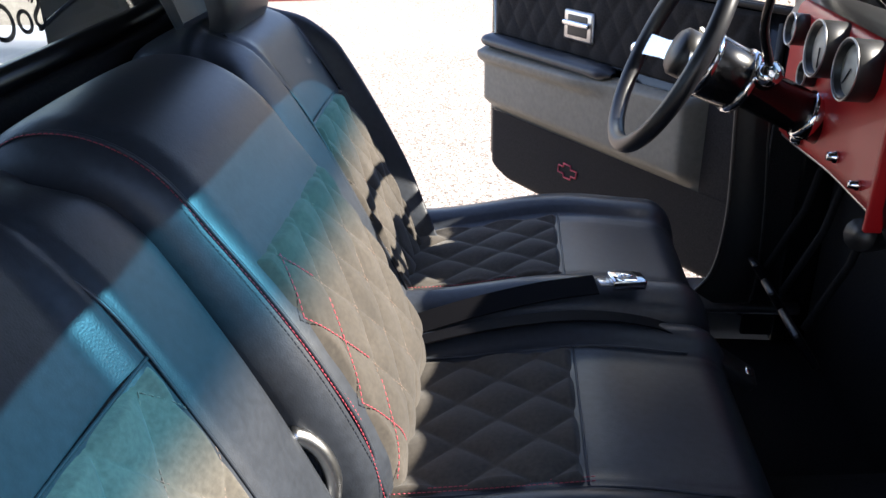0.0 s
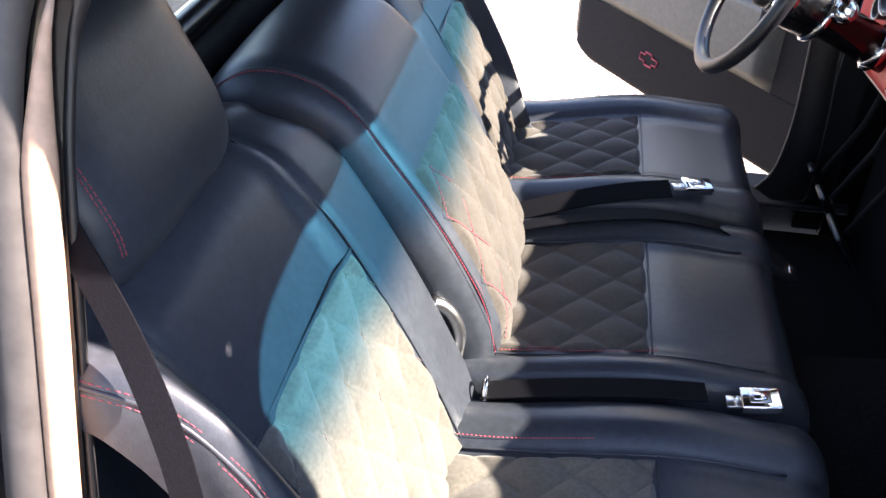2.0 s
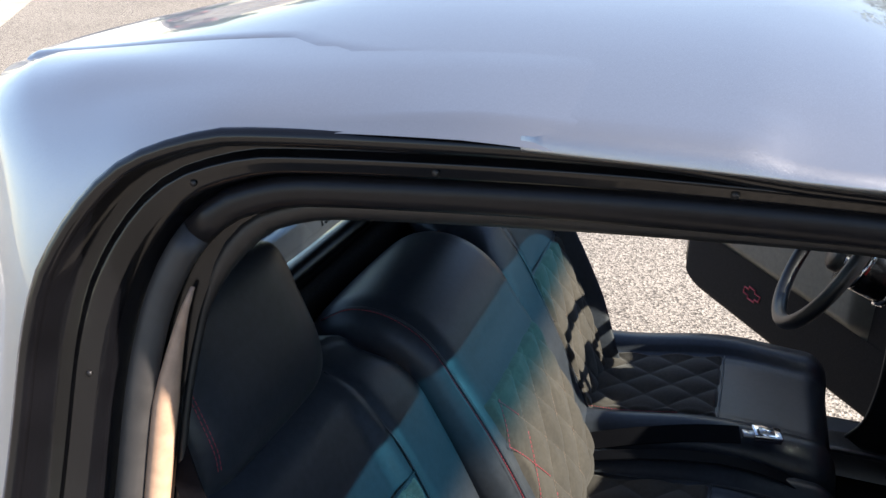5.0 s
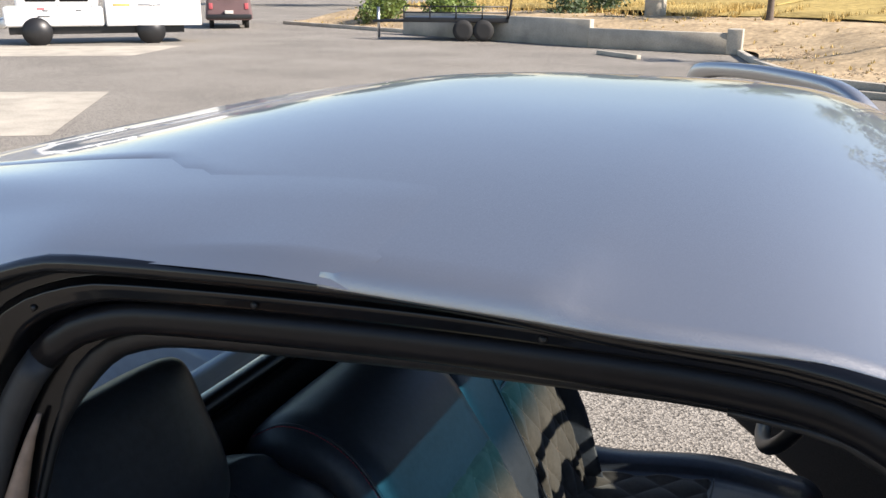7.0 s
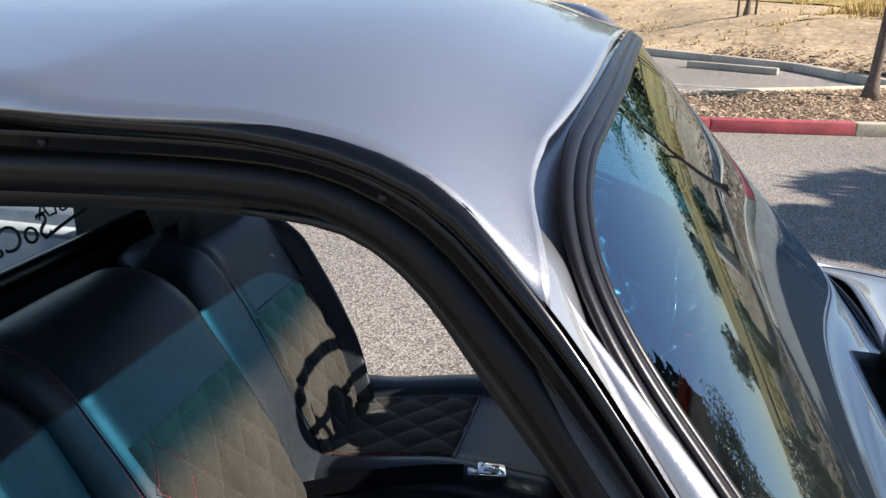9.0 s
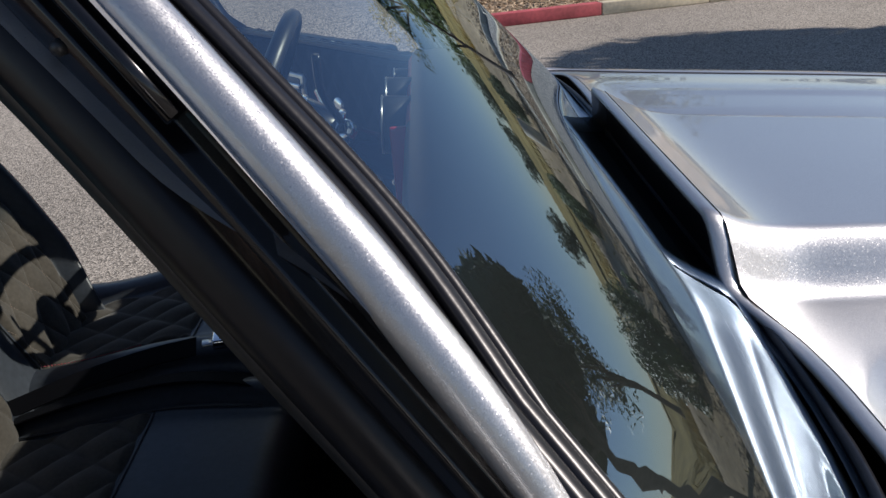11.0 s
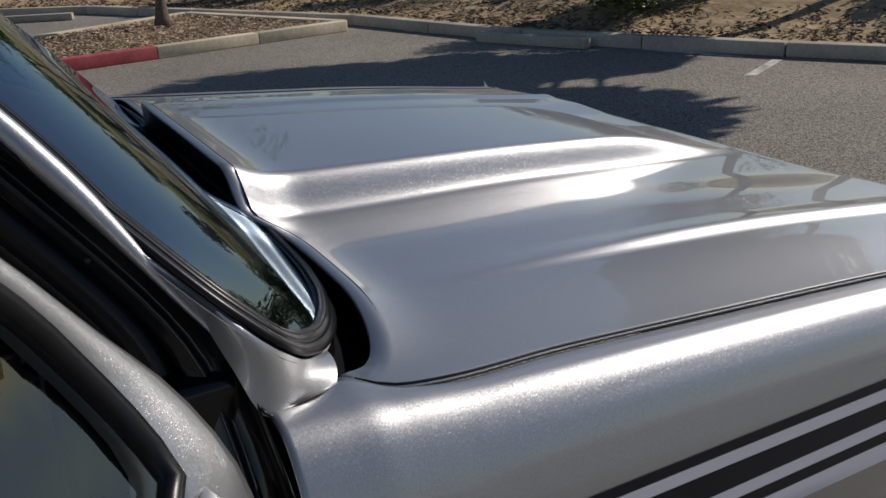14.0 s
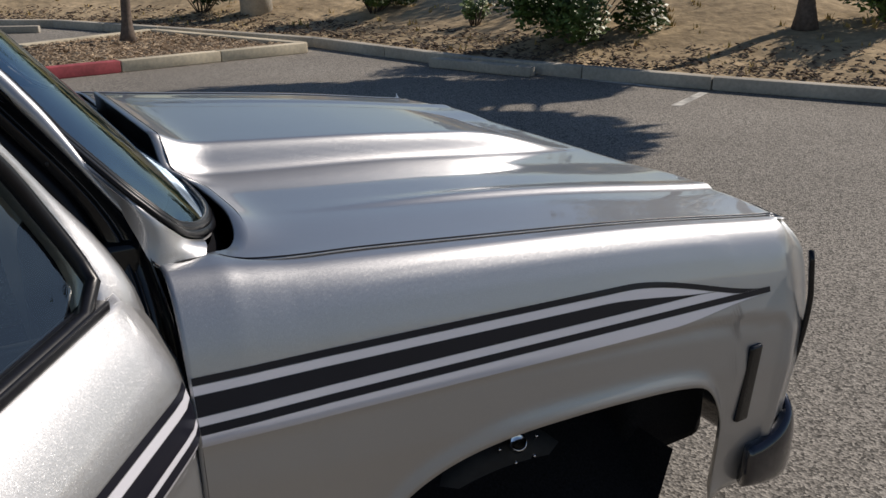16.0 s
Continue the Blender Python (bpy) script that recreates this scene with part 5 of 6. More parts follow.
part("ignition_lock", turned([(0.022, 0), (0.022, 0.04), (0.014, 0.045), (0.004, 0.046)], Matrix.Translation(b + Vector((0, -0.04, 0.03))) @ pose(0, 0, 0, 60, 0, 0), 18), CHROME, col)

# --- dashboard
DASH = [(-0.150, 0.965), (-0.166, 0.972), (-0.172, 1.00), (-0.172, 1.05), (-0.172, 1.10), (-0.171, 1.15), (-0.170, 1.195), (-0.165, 1.222), (-0.155, 1.234), (-0.13, 1.236)]


def dash_pt(u, v):
    x, z = DASH[round(v * 9)]
    y = mix(0.11, 1.65, u)
    return (x, y, z + (0.02 * smooth(1.65, 1.30, y) - 0.01) * smooth(1.1, 0.96, z))


dash = part("dashboard", sheet(lambda u, v: dash_pt(mix(0.64, 1.0, u), v), 40, 9), RED_PAINT, truck, "glossy red painted metal dashboard")
creased(dash, 60)
part("dash_centre", sheet(lambda u, v: dash_pt(0.638 * u, v), 40, 9), PLASTIC, truck, "black passenger side of the dashboard")
part("dash_underside", sheet(lambda u, v: (mix(-0.152, -0.03, v), mix(0.11, 1.65, u), mix(0.975, 0.99, v)), 20, 3), CARPET, truck)


def pad_pt(u, v):
    y = mix(0.115, 1.645, u)
    w = abs(y - YC) / 0.76
    x = mix(-0.157, 0.118 - 0.085 * w**5, v)
    return (x, y, mix(1.246, 1.196, smooth(0.2, 1.0, v)) - 0.010 * smooth(0.08, 0.0, v))


part("dash_pad", sheet(pad_pt, 40, 16), PLASTIC, truck, "black padded dashboard top")
part("dash_edge", tube([(-0.160, mix(1.10, 1.64, i / 30), 0.968 + 0.02 * smooth(1.65, 1.30, mix(1.10, 1.64, i / 30)) - 0.01) for i in range(31)], 0.004, 6), STEEL, dash, "bright lower edge of the dashboard")
for y, z, r, deep in ((1.585, 1.185, 0.031, 0.026), (1.402, 1.185, 0.050, 0.036), (1.245, 1.185, 0.050, 0.038), (1.490, 1.120, 0.024, 0.022)):
    m = Matrix.Translation((-0.168, y, z)) @ pose(0, 0, 0, 0, -86, 0)
    g = part("gauge", turned([(r * 0.98, -0.01), (r, deep), (r * 0.97, deep + 0.005), (r * 0.86, deep + 0.002), (r * 0.84, deep - 0.010), (0.002, deep - 0.010)], m, 36), PLASTIC, dash, "round gauge in a dark bezel")
    part("gauge_dial", turned([(r * 0.82, deep - 0.0095), (r * 0.82, deep - 0.0075), (0.002, deep - 0.0072)], m, 28), WHITE_FACE, g, "pale gauge dial")
    part("gauge_rim", tube([m @ Vector((r * 0.985 * math.cos(q), r * 0.985 * math.sin(q), deep + 0.004)) for q in [k * math.pi / 18 for k in range(36)]], 0.0018, 6, True), STEEL, g, "thin bright bezel edge")
    bm = box((-0.0012, -0.002, deep - 0.006), (0.0012, r * 0.66, deep - 0.004))
    bm.transform(m @ pose(0, 0, 0, 0, 0, 40 + 300 * y))
    part("gauge_needle", bm, PLASTIC, g)
for y, z, r in ((1.50, 0.993, 0.016), (1.30, 1.022, 0.011), (1.19, 1.012, 0.009), (1.10, 1.00, 0.007)):
    m = Matrix.Translation((-0.170, y, z)) @ pose(0, 0, 0, 0, -84, 0)
    part("dash_knob", turned([(r, 0), (r, 0.008), (r * 0.75, 0.011), (r * 0.7, 0.020), (0.002, 0.021)], m, 18), CHROME, dash, "chrome dash knob")
for y in (1.093,):
    part("dash_rib", box((-0.192, y, 0.97), (-0.165, y + 0.012, 1.22), 0.003), RED_PAINT, dash)
part("vent_hose", tube(catmull([(-0.16, 1.18, 0.93), (-0.13, 1.20, 0.92), (-0.09, 1.20, 0.94)], 10), 0.028, 12), PLASTIC, truck)
for y, w in ((1.48, 0.035), (1.33, 0.055), (1.60, 0.022)):
    bm = box((-0.010, -w, -0.045), (0.006, w, 0.045), 0.006, 2)
    bm.transform(Matrix.Translation((-0.165, y, 0.64)) @ pose(0, 0, 0, 0, -35, 0))
    ped = part("pedal", bm, RUBBER, truck, "black rubber foot pedal")
    part("pedal_arm", tube([(-0.16, y, 0.66), (-0.10, y, 0.80), (-0.06, y, 1.0)], 0.008, 6), CARPET, ped)

# --- lettering on the rear window (reads from outside)
def letters(body, y, z, size, name, shear=0.0):
    cu = bpy.data.curves.new(name, "FONT")
    cu.body, cu.size, cu.align_x, cu.shear, cu.extrude = body, size, "CENTER", shear, 0.0004
    ob = new(name, cu)
    dg = bpy.context.evaluated_depsgraph_get()
    me = bpy.data.meshes.new_from_object(ob.evaluated_get(dg))
    bpy.data.objects.remove(ob)
    bm = bmesh.new()
    bm.from_mesh(me)
    bm.transform(Matrix.Translation((bx + 0.0155, y, z)) @ Matrix(((0, 0, -1, 0), (-1, 0, 0, 0), (0, 1, 0, 0), (0, 0, 0, 1))))
    return part(name, bm, STRIPE, rear_glass, "dark vinyl lettering", True)


letters("TEMECULA", 1.205, 1.315, 0.052, "lettering", 0.2)
letters("SoCal", 1.02, 1.275, 0.080, "lettering", 0.3)
part("underline", tube(catmull([(bx + 0.014, 1.315, 1.312), (bx + 0.014, 1.20, 1.298), (bx + 0.014, 1.09, 1.275)], 16), 0.004, 5), STRIPE, rear_glass)
for k in range(6):
    y = 0.84 + k * 0.085
    part("script_stroke", tube(catmull([(bx + 0.014, y, 1.37), (bx + 0.014, y + 0.025, 1.45), (bx + 0.014, y + 0.045, 1.42), (bx + 0.014, y + 0.05, 1.36)], 14), 0.005, 5), STRIPE, rear_glass)
part("script_stroke", tube(catmull([(bx + 0.014, 1.34, 1.36), (bx + 0.014, 1.38, 1.50), (bx + 0.014, 1.43, 1.46), (bx + 0.014, 1.40, 1.40)], 14), 0.006, 5), STRIPE, rear_glass)

# ---- the lot ----
bm = bmesh.new()
bmesh.ops.create_grid(bm, x_segments=8, y_segments=8, size=900)
ground = tagged(part("ground", bm, ASPHALT, None, flat=True), "bleached coarse grey asphalt of a parking lot", "asphalt", kind="structure")


def along(pts, step):
    out = []
    for a, b in zip(pts, pts[1:]):
        a, b = Vector(a), Vector(b)
        n = max(1, round((b - a).length / step))
        out += [(a.lerp(b, i / n), a.lerp(b, (i + 1) / n)) for i in range(n)]
    return out


KERB_MESHES = {}


def kerb_run(name, pts, height, width, label, red=(), piece=1.5, stone=CONCRETE):
    """A kerb of cast pieces, each one an object under the run."""
    top = thing(name, (*pts[0], 0.0), label, "kerb", kind="structure")
    for i, (a, b) in enumerate(along(pts, piece)):
        d = b - a
        key = (round(d.length, 2), height, width, stone.name)
        if key not in KERB_MESHES:
            t = box((0.004, -width / 2, 0), (d.length - 0.004, width / 2, height), 0.022, 2)
            me = bpy.data.meshes.new("kerb_piece")
            t.to_mesh(me)
            t.free()
            me.shade_smooth()
            me.set_sharp_from_angle(angle=radians(50))
            me.materials.append(stone)
            KERB_MESHES[key] = me
        me = KERB_MESHES[key]
        if i in red:
            me = me.copy()
            me.materials[0] = KERB_RED
        ob = new("kerb_piece", me)
        ob.matrix_world = Matrix.Translation((a.x, a.y, 0)) @ pose(0, 0, 0, 0, 0, math.degrees(math.atan2(d.y, d.x)))
        ob.parent = top
        ob.matrix_parent_inverse = top.matrix_world.inverted()
    return top


FAR = [(-24.0, 35.0), (-15.5, 31.0), (-7.2, 27.2), (-2.7, 26.3), (-1.9, 22.5), (-0.7, 18.95), (2.2, 16.9), (3.55, 14.45), (5.15, 11.35), (5.95, 8.15), (7.30, 5.35), (8.20, 3.75), (11.0, -1.2), (16.0, -10.0)]
kerb_run("far_kerb", FAR, 0.15, 0.16, "grey concrete kerb along the planted bank")
ISLE = [(-5.2, 8.95), (0.35, 10.03), (1.97, 10.33), (4.72, 10.84), (3.30, 14.10), (0.60, 12.62), (-0.30, 12.20)]
kerb_run("island_kerb", ISLE[1:4], 0.15, 0.17, "pale concrete kerb with a red-painted stretch", red=(0,), piece=1.65, stone=PALE_CONCRETE)
kerb_run("island_kerb", ISLE[:2], 0.15, 0.17, "red-painted concrete kerb", red=(0, 1, 2, 3), piece=1.6)
kerb_run("island_kerb", ISLE[3:5], 0.15, 0.17, "pale concrete kerb round a mulch island", stone=PALE_CONCRETE)
kerb_run("island_kerb", ISLE[4:], 0.15, 0.17, "pale concrete kerb round a mulch island", stone=PALE_CONCRETE)

bm = bmesh.new()
vs = [bm.verts.new((x, y, 0.10)) for x, y in ISLE]
bm.faces.new(vs)
bmesh.ops.triangulate(bm, faces=bm.faces[:])
bmesh.ops.subdivide_edges(bm, edges=bm.edges[:], cuts=9, use_grid_fill=True)
for v in bm.verts:
    v.co.z += 0.03 * noise.noise(v.co * 1.7) + 0.02 * noise.noise(v.co * 6)
isle = tagged(part("mulch_bed", bm, MULCH, None), "brown bark mulch bed inside the kerbs", "mulch", kind="structure")


def chips(name, n, place, size, mat, label):
    """Loose bits lying on a bed."""
    bm = bmesh.new()
    rnd = random.Random(name)
    for _ in range(n):
        p = place(rnd)
        m = Matrix.Translation(p) @ pose(0, 0, 0, rnd.uniform(-25, 25), rnd.uniform(-25, 25), rnd.uniform(0, 360))
        s = size * rnd.uniform(0.4, 1.3)
        q = [m @ Vector(c) for c in ((-s, -s * 0.35, 0), (s, -s * 0.3, 0), (s * 0.8, s * 0.4, 0.006), (-s * 0.9, s * 0.3, 0.006), (0, 0, s * 0.35))]
        v = [bm.verts.new(c) for c in q]
        for a, b in ((0, 1), (1, 2), (2, 3), (3, 0)):
            bm.faces.new((v[a], v[b], v[4]))
    return tagged(part(name, bm, mat, None, flat=True), label, "mulch", kind="stuff")


def inside(x, y, poly):
    c = False
    for (x0, y0), (x1, y1) in zip(poly, poly[1:] + poly[:1]):
        if (y0 > y) != (y1 > y) and x < (x1 - x0) * (y - y0) / (y1 - y0) + x0:
            c = not c
    return c


def isle_place(r):
    while True:
        x, y = r.uniform(-5, 4.7), r.uniform(9, 14)
        if inside(x, y, ISLE):
            return Vector((x, y, 0.125))


PALE_CHIP = material("pale_wood_chips", (0.40, 0.30, 0.20), 1.0, grain=(9, 0.4), stain=(2, 0.3))
chips("bark_chips", 5000, isle_place, 0.035, PALE_CHIP, "scattered pale bark chips")


# bank behind the far kerb, rising to a dry field
def far_line(t):
    pts = [Vector((x, y, 0)) for x, y in FAR]
    return catmull(pts, 120)


BANK = far_line(0)


def bank_pt(u, v):
    k = round(u * 120)
    p = BANK[k]
    d = (BANK[min(k + 1, 120)] - BANK[max(k - 1, 0)]).normalized()
    out = Vector((-d.y, d.x, 0))
    reach = 0.10 + 26 * v**2.2
    q = p + out * reach
    z = 0.11 + 0.62 * smooth(0.2, 5.0, reach) + 0.5 * smooth(5, 26, reach)
    z += 0.10 * noise.noise((q.x * 0.5, q.y * 0.5, 0)) * smooth(0.1, 1.5, reach) + 0.05 * noise.noise((q.x * 1.8, q.y * 1.8, 1)) * smooth(0.1, 1.0, reach)
    return (q.x, q.y, z)


bank = tagged(part("dirt_bank", sheet(bank_pt, 120, 44), DIRT, None), "dry tan dirt bank rising behind the kerb", "dirt", kind="structure")


def field_pt(u, v):
    k = round(u * 120)
    p = BANK[k]
    d = (BANK[min(k + 1, 120)] - BANK[max(k - 1, 0)]).normalized()
    out = Vector((-d.y, d.x, 0))
    reach = 7.5 + 180 * v**2
    q = p + out * reach
    z = 0.80 + 1.2 * smooth(6, 40, reach) + 3.0 * smooth(40, 190, reach) + 0.16 * noise.noise((q.x * 0.2, q.y * 0.2, 4)) + 0.10 * smooth(0, 0.1, v)
    return (q.x, q.y, z)


tagged(part("dry_field", sheet(field_pt, 120, 30), DRY_GRASS, None), "yellow-green dry grass field beyond the bank", "grass", kind="structure")


def litter_place(r):
    k = r.randrange(60, 118)
    p, q = BANK[k], BANK[k + 1]
    d = (q - p).normalized()
    out = Vector((-d.y, d.x, 0))
    reach = 0.25 + 1.5 * r.random() ** 1.6
    c = p.lerp(q, r.random()) + out * reach
    return Vector((c.x, c.y, 0.135 + 0.62 * smooth(0.2, 5.0, reach) + 0.10 * noise.noise((c.x * 0.5, c.y * 0.5, 0)) * smooth(0.1, 1.5, reach)))


TWIG = material("dark_bark_litter", (0.11, 0.075, 0.05), 1.0, grain=(12, 0.5))
chips("bark_litter", 5200, litter_place, 0.045, TWIG, "dark bark litter strewn behind the kerb")


def bank_z(x, y):
    best = min(range(121), key=lambda k: (BANK[k].x - x) ** 2 + (BANK[k].y - y) ** 2)
    p = BANK[best]
    r = math.hypot(x - p.x, y - p.y)
    return 0.11 + 0.62 * smooth(0.2, 5.0, r) + 0.5 * smooth(5, 26, r)


def tufts(name, n, place, h, mat, label, category="grass"):
    bm = bmesh.new()
    r = random.Random(name)
    for _ in range(n):
        p = place(r)
        for _b in range(5):
            a = r.uniform(0, 6.28)
            d = Vector((math.cos(a), math.sin(a), 0))
            hh = h * r.uniform(0.5, 1.3)
            w = 0.012 + 0.02 * r.random()
            o = p + d * 0.05 * r.random()
            s = Vector((-d.y, d.x, 0)) * w
            tip = o + d * hh * r.uniform(0.2, 0.6) + Vector((0, 0, hh))
            bm.faces.new([bm.verts.new(o - s), bm.verts.new(o + s), bm.verts.new(tip)])
    return tagged(part(name, bm, mat, None, flat=True), label, category, kind="stuff")


def field_place(lo, hi, k0, k1):
    def f(r):
        k = r.randint(k0, k1)
        p = BANK[k]
        d = (BANK[min(k + 1, 120)] - BANK[max(k - 1, 0)]).normalized()
        q = p + Vector((-d.y, d.x, 0)) * r.uniform(lo, hi) + d * r.uniform(-0.2, 0.2)
        return Vector((q.x, q.y, bank_z(q.x, q.y) - 0.03))
    return f


STRAW = material("dry_straw", (0.50, 0.36, 0.13), 0.9, grain=(2, 0.3))
tufts("dry_grass_tufts", 5000, field_place(6.5, 14, 0, 110), 0.30, STRAW, "dry yellow grass tufts along the field's edge")
tufts("bank_weeds", 900, field_place(0.5, 6.5, 0, 110), 0.10, STRAW, "sparse dry weeds on the dirt bank", "weeds")
chips("bank_litter", 5000, lambda r: field_place(0.15, 1.5, 0, 110)(r) + Vector((0, 0, 0.03)), 0.035, PALE_CHIP, "leaf litter and bark along the kerb")


# --- wheel stops
def wheel_stop(a, b):
    a, b = Vector(a), Vector(b)
    d = b - a
    t = box((0, -0.075, 0), (d.length, 0.075, 0.125), 0.03, 2)
    t.transform(Matrix.Translation((a.x, a.y, 0)) @ pose(0, 0, 0, 0, 0, math.degrees(math.atan2(d.y, d.x))))
    return tagged(creased(part("wheel_stop", t, CONCRETE, None), 50), "grey concrete wheel stop on the asphalt", "wheel stop", "parking wheel stops")


wheel_stop((0.25, 16.75), (1.80, 16.10))
wheel_stop((-1.6, 11.75), (-0.35, 12.35))
wheel_stop((-6.3, 24.2), (-4.9, 22.95))
wheel_stop((5.55, 8.55), (6.15, 7.15))

# stall lines
LINE = material("worn_white_line", (0.50, 0.48, 0.43), 0.9, grain=(8, 0.4), stain=(2, 0.3))


def stall(a, b, w=0.10):
    a, b = Vector((*a, 0.004)), Vector((*b, 0.004))
    d = (b - a).normalized()
    s = Vector((-d.y, d.x, 0)) * w / 2
    bm = bmesh.new()
    bm.faces.new([bm.verts.new(c) for c in (a - s, b - s, b + s, a + s)])
    return tagged(part("stall_line", bm, LINE, None, flat=True), "worn white stall line on the asphalt", "road marking", kind="structure")


stall((7.05, 5.25), (6.2, 4.85))
stall((5.35, 10.2), (6.95, 5.6), 0.12)
stall((-0.9, 14.3), (2.2, 13.8), 0.06)
bm = bmesh.new()
bm.faces.new([bm.verts.new((x, y, 0.005)) for x, y in ((-9.6, 7.75), (-12.3, 11.6), (-26.0, 4.5), (-23.0, 0.0))])
tagged(part("concrete_apron", bm, CONCRETE, None, flat=True), "pale concrete strip across the asphalt", "pavement", kind="structure")
bm = bmesh.new()
bm.faces.new([bm.verts.new((x, y, 0.005)) for x, y in ((-17.5, 17.9), (-18.8, 21.5), (-34.0, 12.0), (-32.0, 9.0))])
tagged(part("concrete_apron", bm, CONCRETE, None, flat=True), "pale concrete strip across the asphalt", "pavement", kind="structure")


# --- plants
def leaf_cloud(centres, n, size, seed, flat=0.6):
    """Many small leaves round the given (centre, radius) clumps."""
    r = random.Random(seed)
    bm = bmesh.new()
    for _ in range(n):
        c, rad = centres[r.randrange(len(centres))]
        d = Vector((r.gauss(0, 1), r.gauss(0, 1), r.gauss(0, 1))).normalized()
        p = Vector(c) + Vector((d.x, d.y, d.z * flat)) * rad * (r.random() ** 0.45)
        a = Vector((r.gauss(0, 1), r.gauss(0, 1), r.gauss(0, 0.7))).normalized()
        b = a.orthogonal().normalized()
        s = size * r.uniform(0.6, 1.4)
        v = [bm.verts.new(q) for q in (p - a * s, p + b * s * 0.45, p + a * s, p - b * s * 0.45)]
        bm.faces.new(v)
    return bm


def tree(x, y, z, height, trunk_r, spread, n, seed, mat, label, crown_low=0.4, leaf=0.07, lean=(0, 0)):
    r = random.Random(seed)
    t = thing("tree", (x, y, z - 0.05), label, "tree", "trees round the lot")
    bm = bmesh.new()
    top = Vector((x + lean[0], y + lean[1], z + height * 0.62))
    base = Vector((x, y, z - 0.05))
    spine = [base, base.lerp(top, 0.04), base.lerp(top, 0.3) + Vector((0.05 * r.uniform(-1, 1), 0.05, 0)), base.lerp(top, 0.65), top]
    tube(catmull(spine, 16), [trunk_r * (1.7 if i == 0 else 1.25 if i == 1 else 1 - 0.6 * i / 16) for i in range(17)], 10, bm=bm)
    clumps = []
    for i in range(13):
        a = i * 2.4 + r.random()
        s = base.lerp(top, r.uniform(max(0.42, crown_low), 1.0))
        e = s + Vector((math.cos(a), math.sin(a), 0)) * spread * r.uniform(0.45, 1.0) + Vector((0, 0, height * r.uniform(0.06, 0.30)))
        tube(catmull([s, s.lerp(e, 0.5) + Vector((0, 0, 0.15 * spread * r.random())), e], 6), [trunk_r * 0.42 * (1 - 0.8 * k / 6) for k in range(7)], 6, bm=bm)
        clumps.append((e, spread * r.uniform(0.28, 0.48)))
        clumps.append((s.lerp(e, 0.6) + Vector((0, 0, 0.2)), spread * r.uniform(0.2, 0.35)))
    clumps.append((top + Vector((0, 0, height * 0.2)), spread * 0.45))
    part("trunk", bm, BARK, t, "rough grey-brown trunk")
    part("crown", leaf_cloud(clumps, n, leaf, seed), mat, t, "loose green crown", True)
    return t


tree(10.0, 6.25, bank_z(10.0, 6.25), 5.4, 0.11, 2.0, 24000, 3, PINE, "young broadleaf tree on the dirt bank", leaf=0.18, crown_low=0.72)
tree(2.62, 12.75, 0.12, 4.6, 0.085, 1.5, 4500, 5, LEAF, "slim tree in the mulch island", leaf=0.06, lean=(0.15, 0.1))
tree(1.75, 23.2, bank_z(1.75, 23.2), 4.2, 0.07, 1.2, 3000, 6, LEAF, "staked young tree on the bank", leaf=0.06)
tree(-2.3, 33.5, 0.5, 5.0, 0.14, 1.8, 4000, 7, LEAF, "tree behind the low wall", leaf=0.08)
tree(21.0, -3.5, 0.0, 8.5, 0.25, 4.0, 26000, 8, PINE, "large dense tree ahead of the lot", leaf=0.24)
tree(15.0, 12.0, bank_z(15.0, 12.0), 6.5, 0.16, 2.4, 6000, 9, LEAF, "broadleaf tree on the bank", leaf=0.09)
for k, (dx, dy) in enumerate(((-0.22, -0.1), (0.22, 0.1))):
    z = bank_z(1.75, 23.2)
    st = tube([(1.75 + dx, 23.2 + dy, z - 0.1), (1.75 + dx * 1.05, 23.2 + dy, z + 1.9)], 0.03, 8)
    tagged(part("tree_stake", st, BARK, None), "wooden stake beside the young tree", "stake", "tree stakes")


def bush(x, y, w, h, n, seed, label, mat=None, leaf=0.045):
    z = bank_z(x, y) if x > -8 else 0.06
    r = random.Random(seed)
    b = thing("bush", (x, y, z - 0.05), label, "bush", "bushes on the bank")
    bm = bmesh.new()
    clumps = []
    for i in range(16):
        a, q = r.uniform(0, 6.28), r.random() ** 0.6
        e = Vector((x + math.cos(a) * w / 2 * q * 0.8, y + math.sin(a) * w / 2 * q * 0.8, z + h * r.uniform(0.25, 0.85)))
        tube([(x + math.cos(a) * 0.05, y + math.sin(a) * 0.05, z - 0.06), e], [0.014, 0.005], 5, bm=bm)
        clumps.append((e, w * r.uniform(0.14, 0.24)))
    part("stem", bm, BARK, b)
    part("foliage", leaf_cloud(clumps, n, leaf, seed, 0.85), mat or LEAF, b, "small green leaves", True)
    return b


bush(7.75, 8.15, 2.5, 1.3, 17000, 11, "large leafy green bush on the bank")
bush(6.95, 12.9, 1.6, 1.05, 8000, 12, "rounded green bush on the bank")
bush(7.45, 10.4, 0.5, 0.45, 500, 13, "small sparse shrub on the bank")
bush(10.9, 5.6, 1.7, 1.0, 8000, 14, "leafy green bush beside the tree")
bush(4.7, 15.8, 1.4, 1.05, 6000, 15, "dark green bush beside the concrete base", PINE)
bush(-18.5, 34.5, 3.0, 1.6, 2500, 16, "green bush at the lot's edge", leaf=0.09)
bush(-15.5, 35.5, 2.6, 1.4, 2500, 17, "green bush at the lot's edge", leaf=0.09)
bush(-9.5, 36.0, 4.0, 2.6, 3500, 18, "dark green hedge behind the low wall", PINE, 0.10)


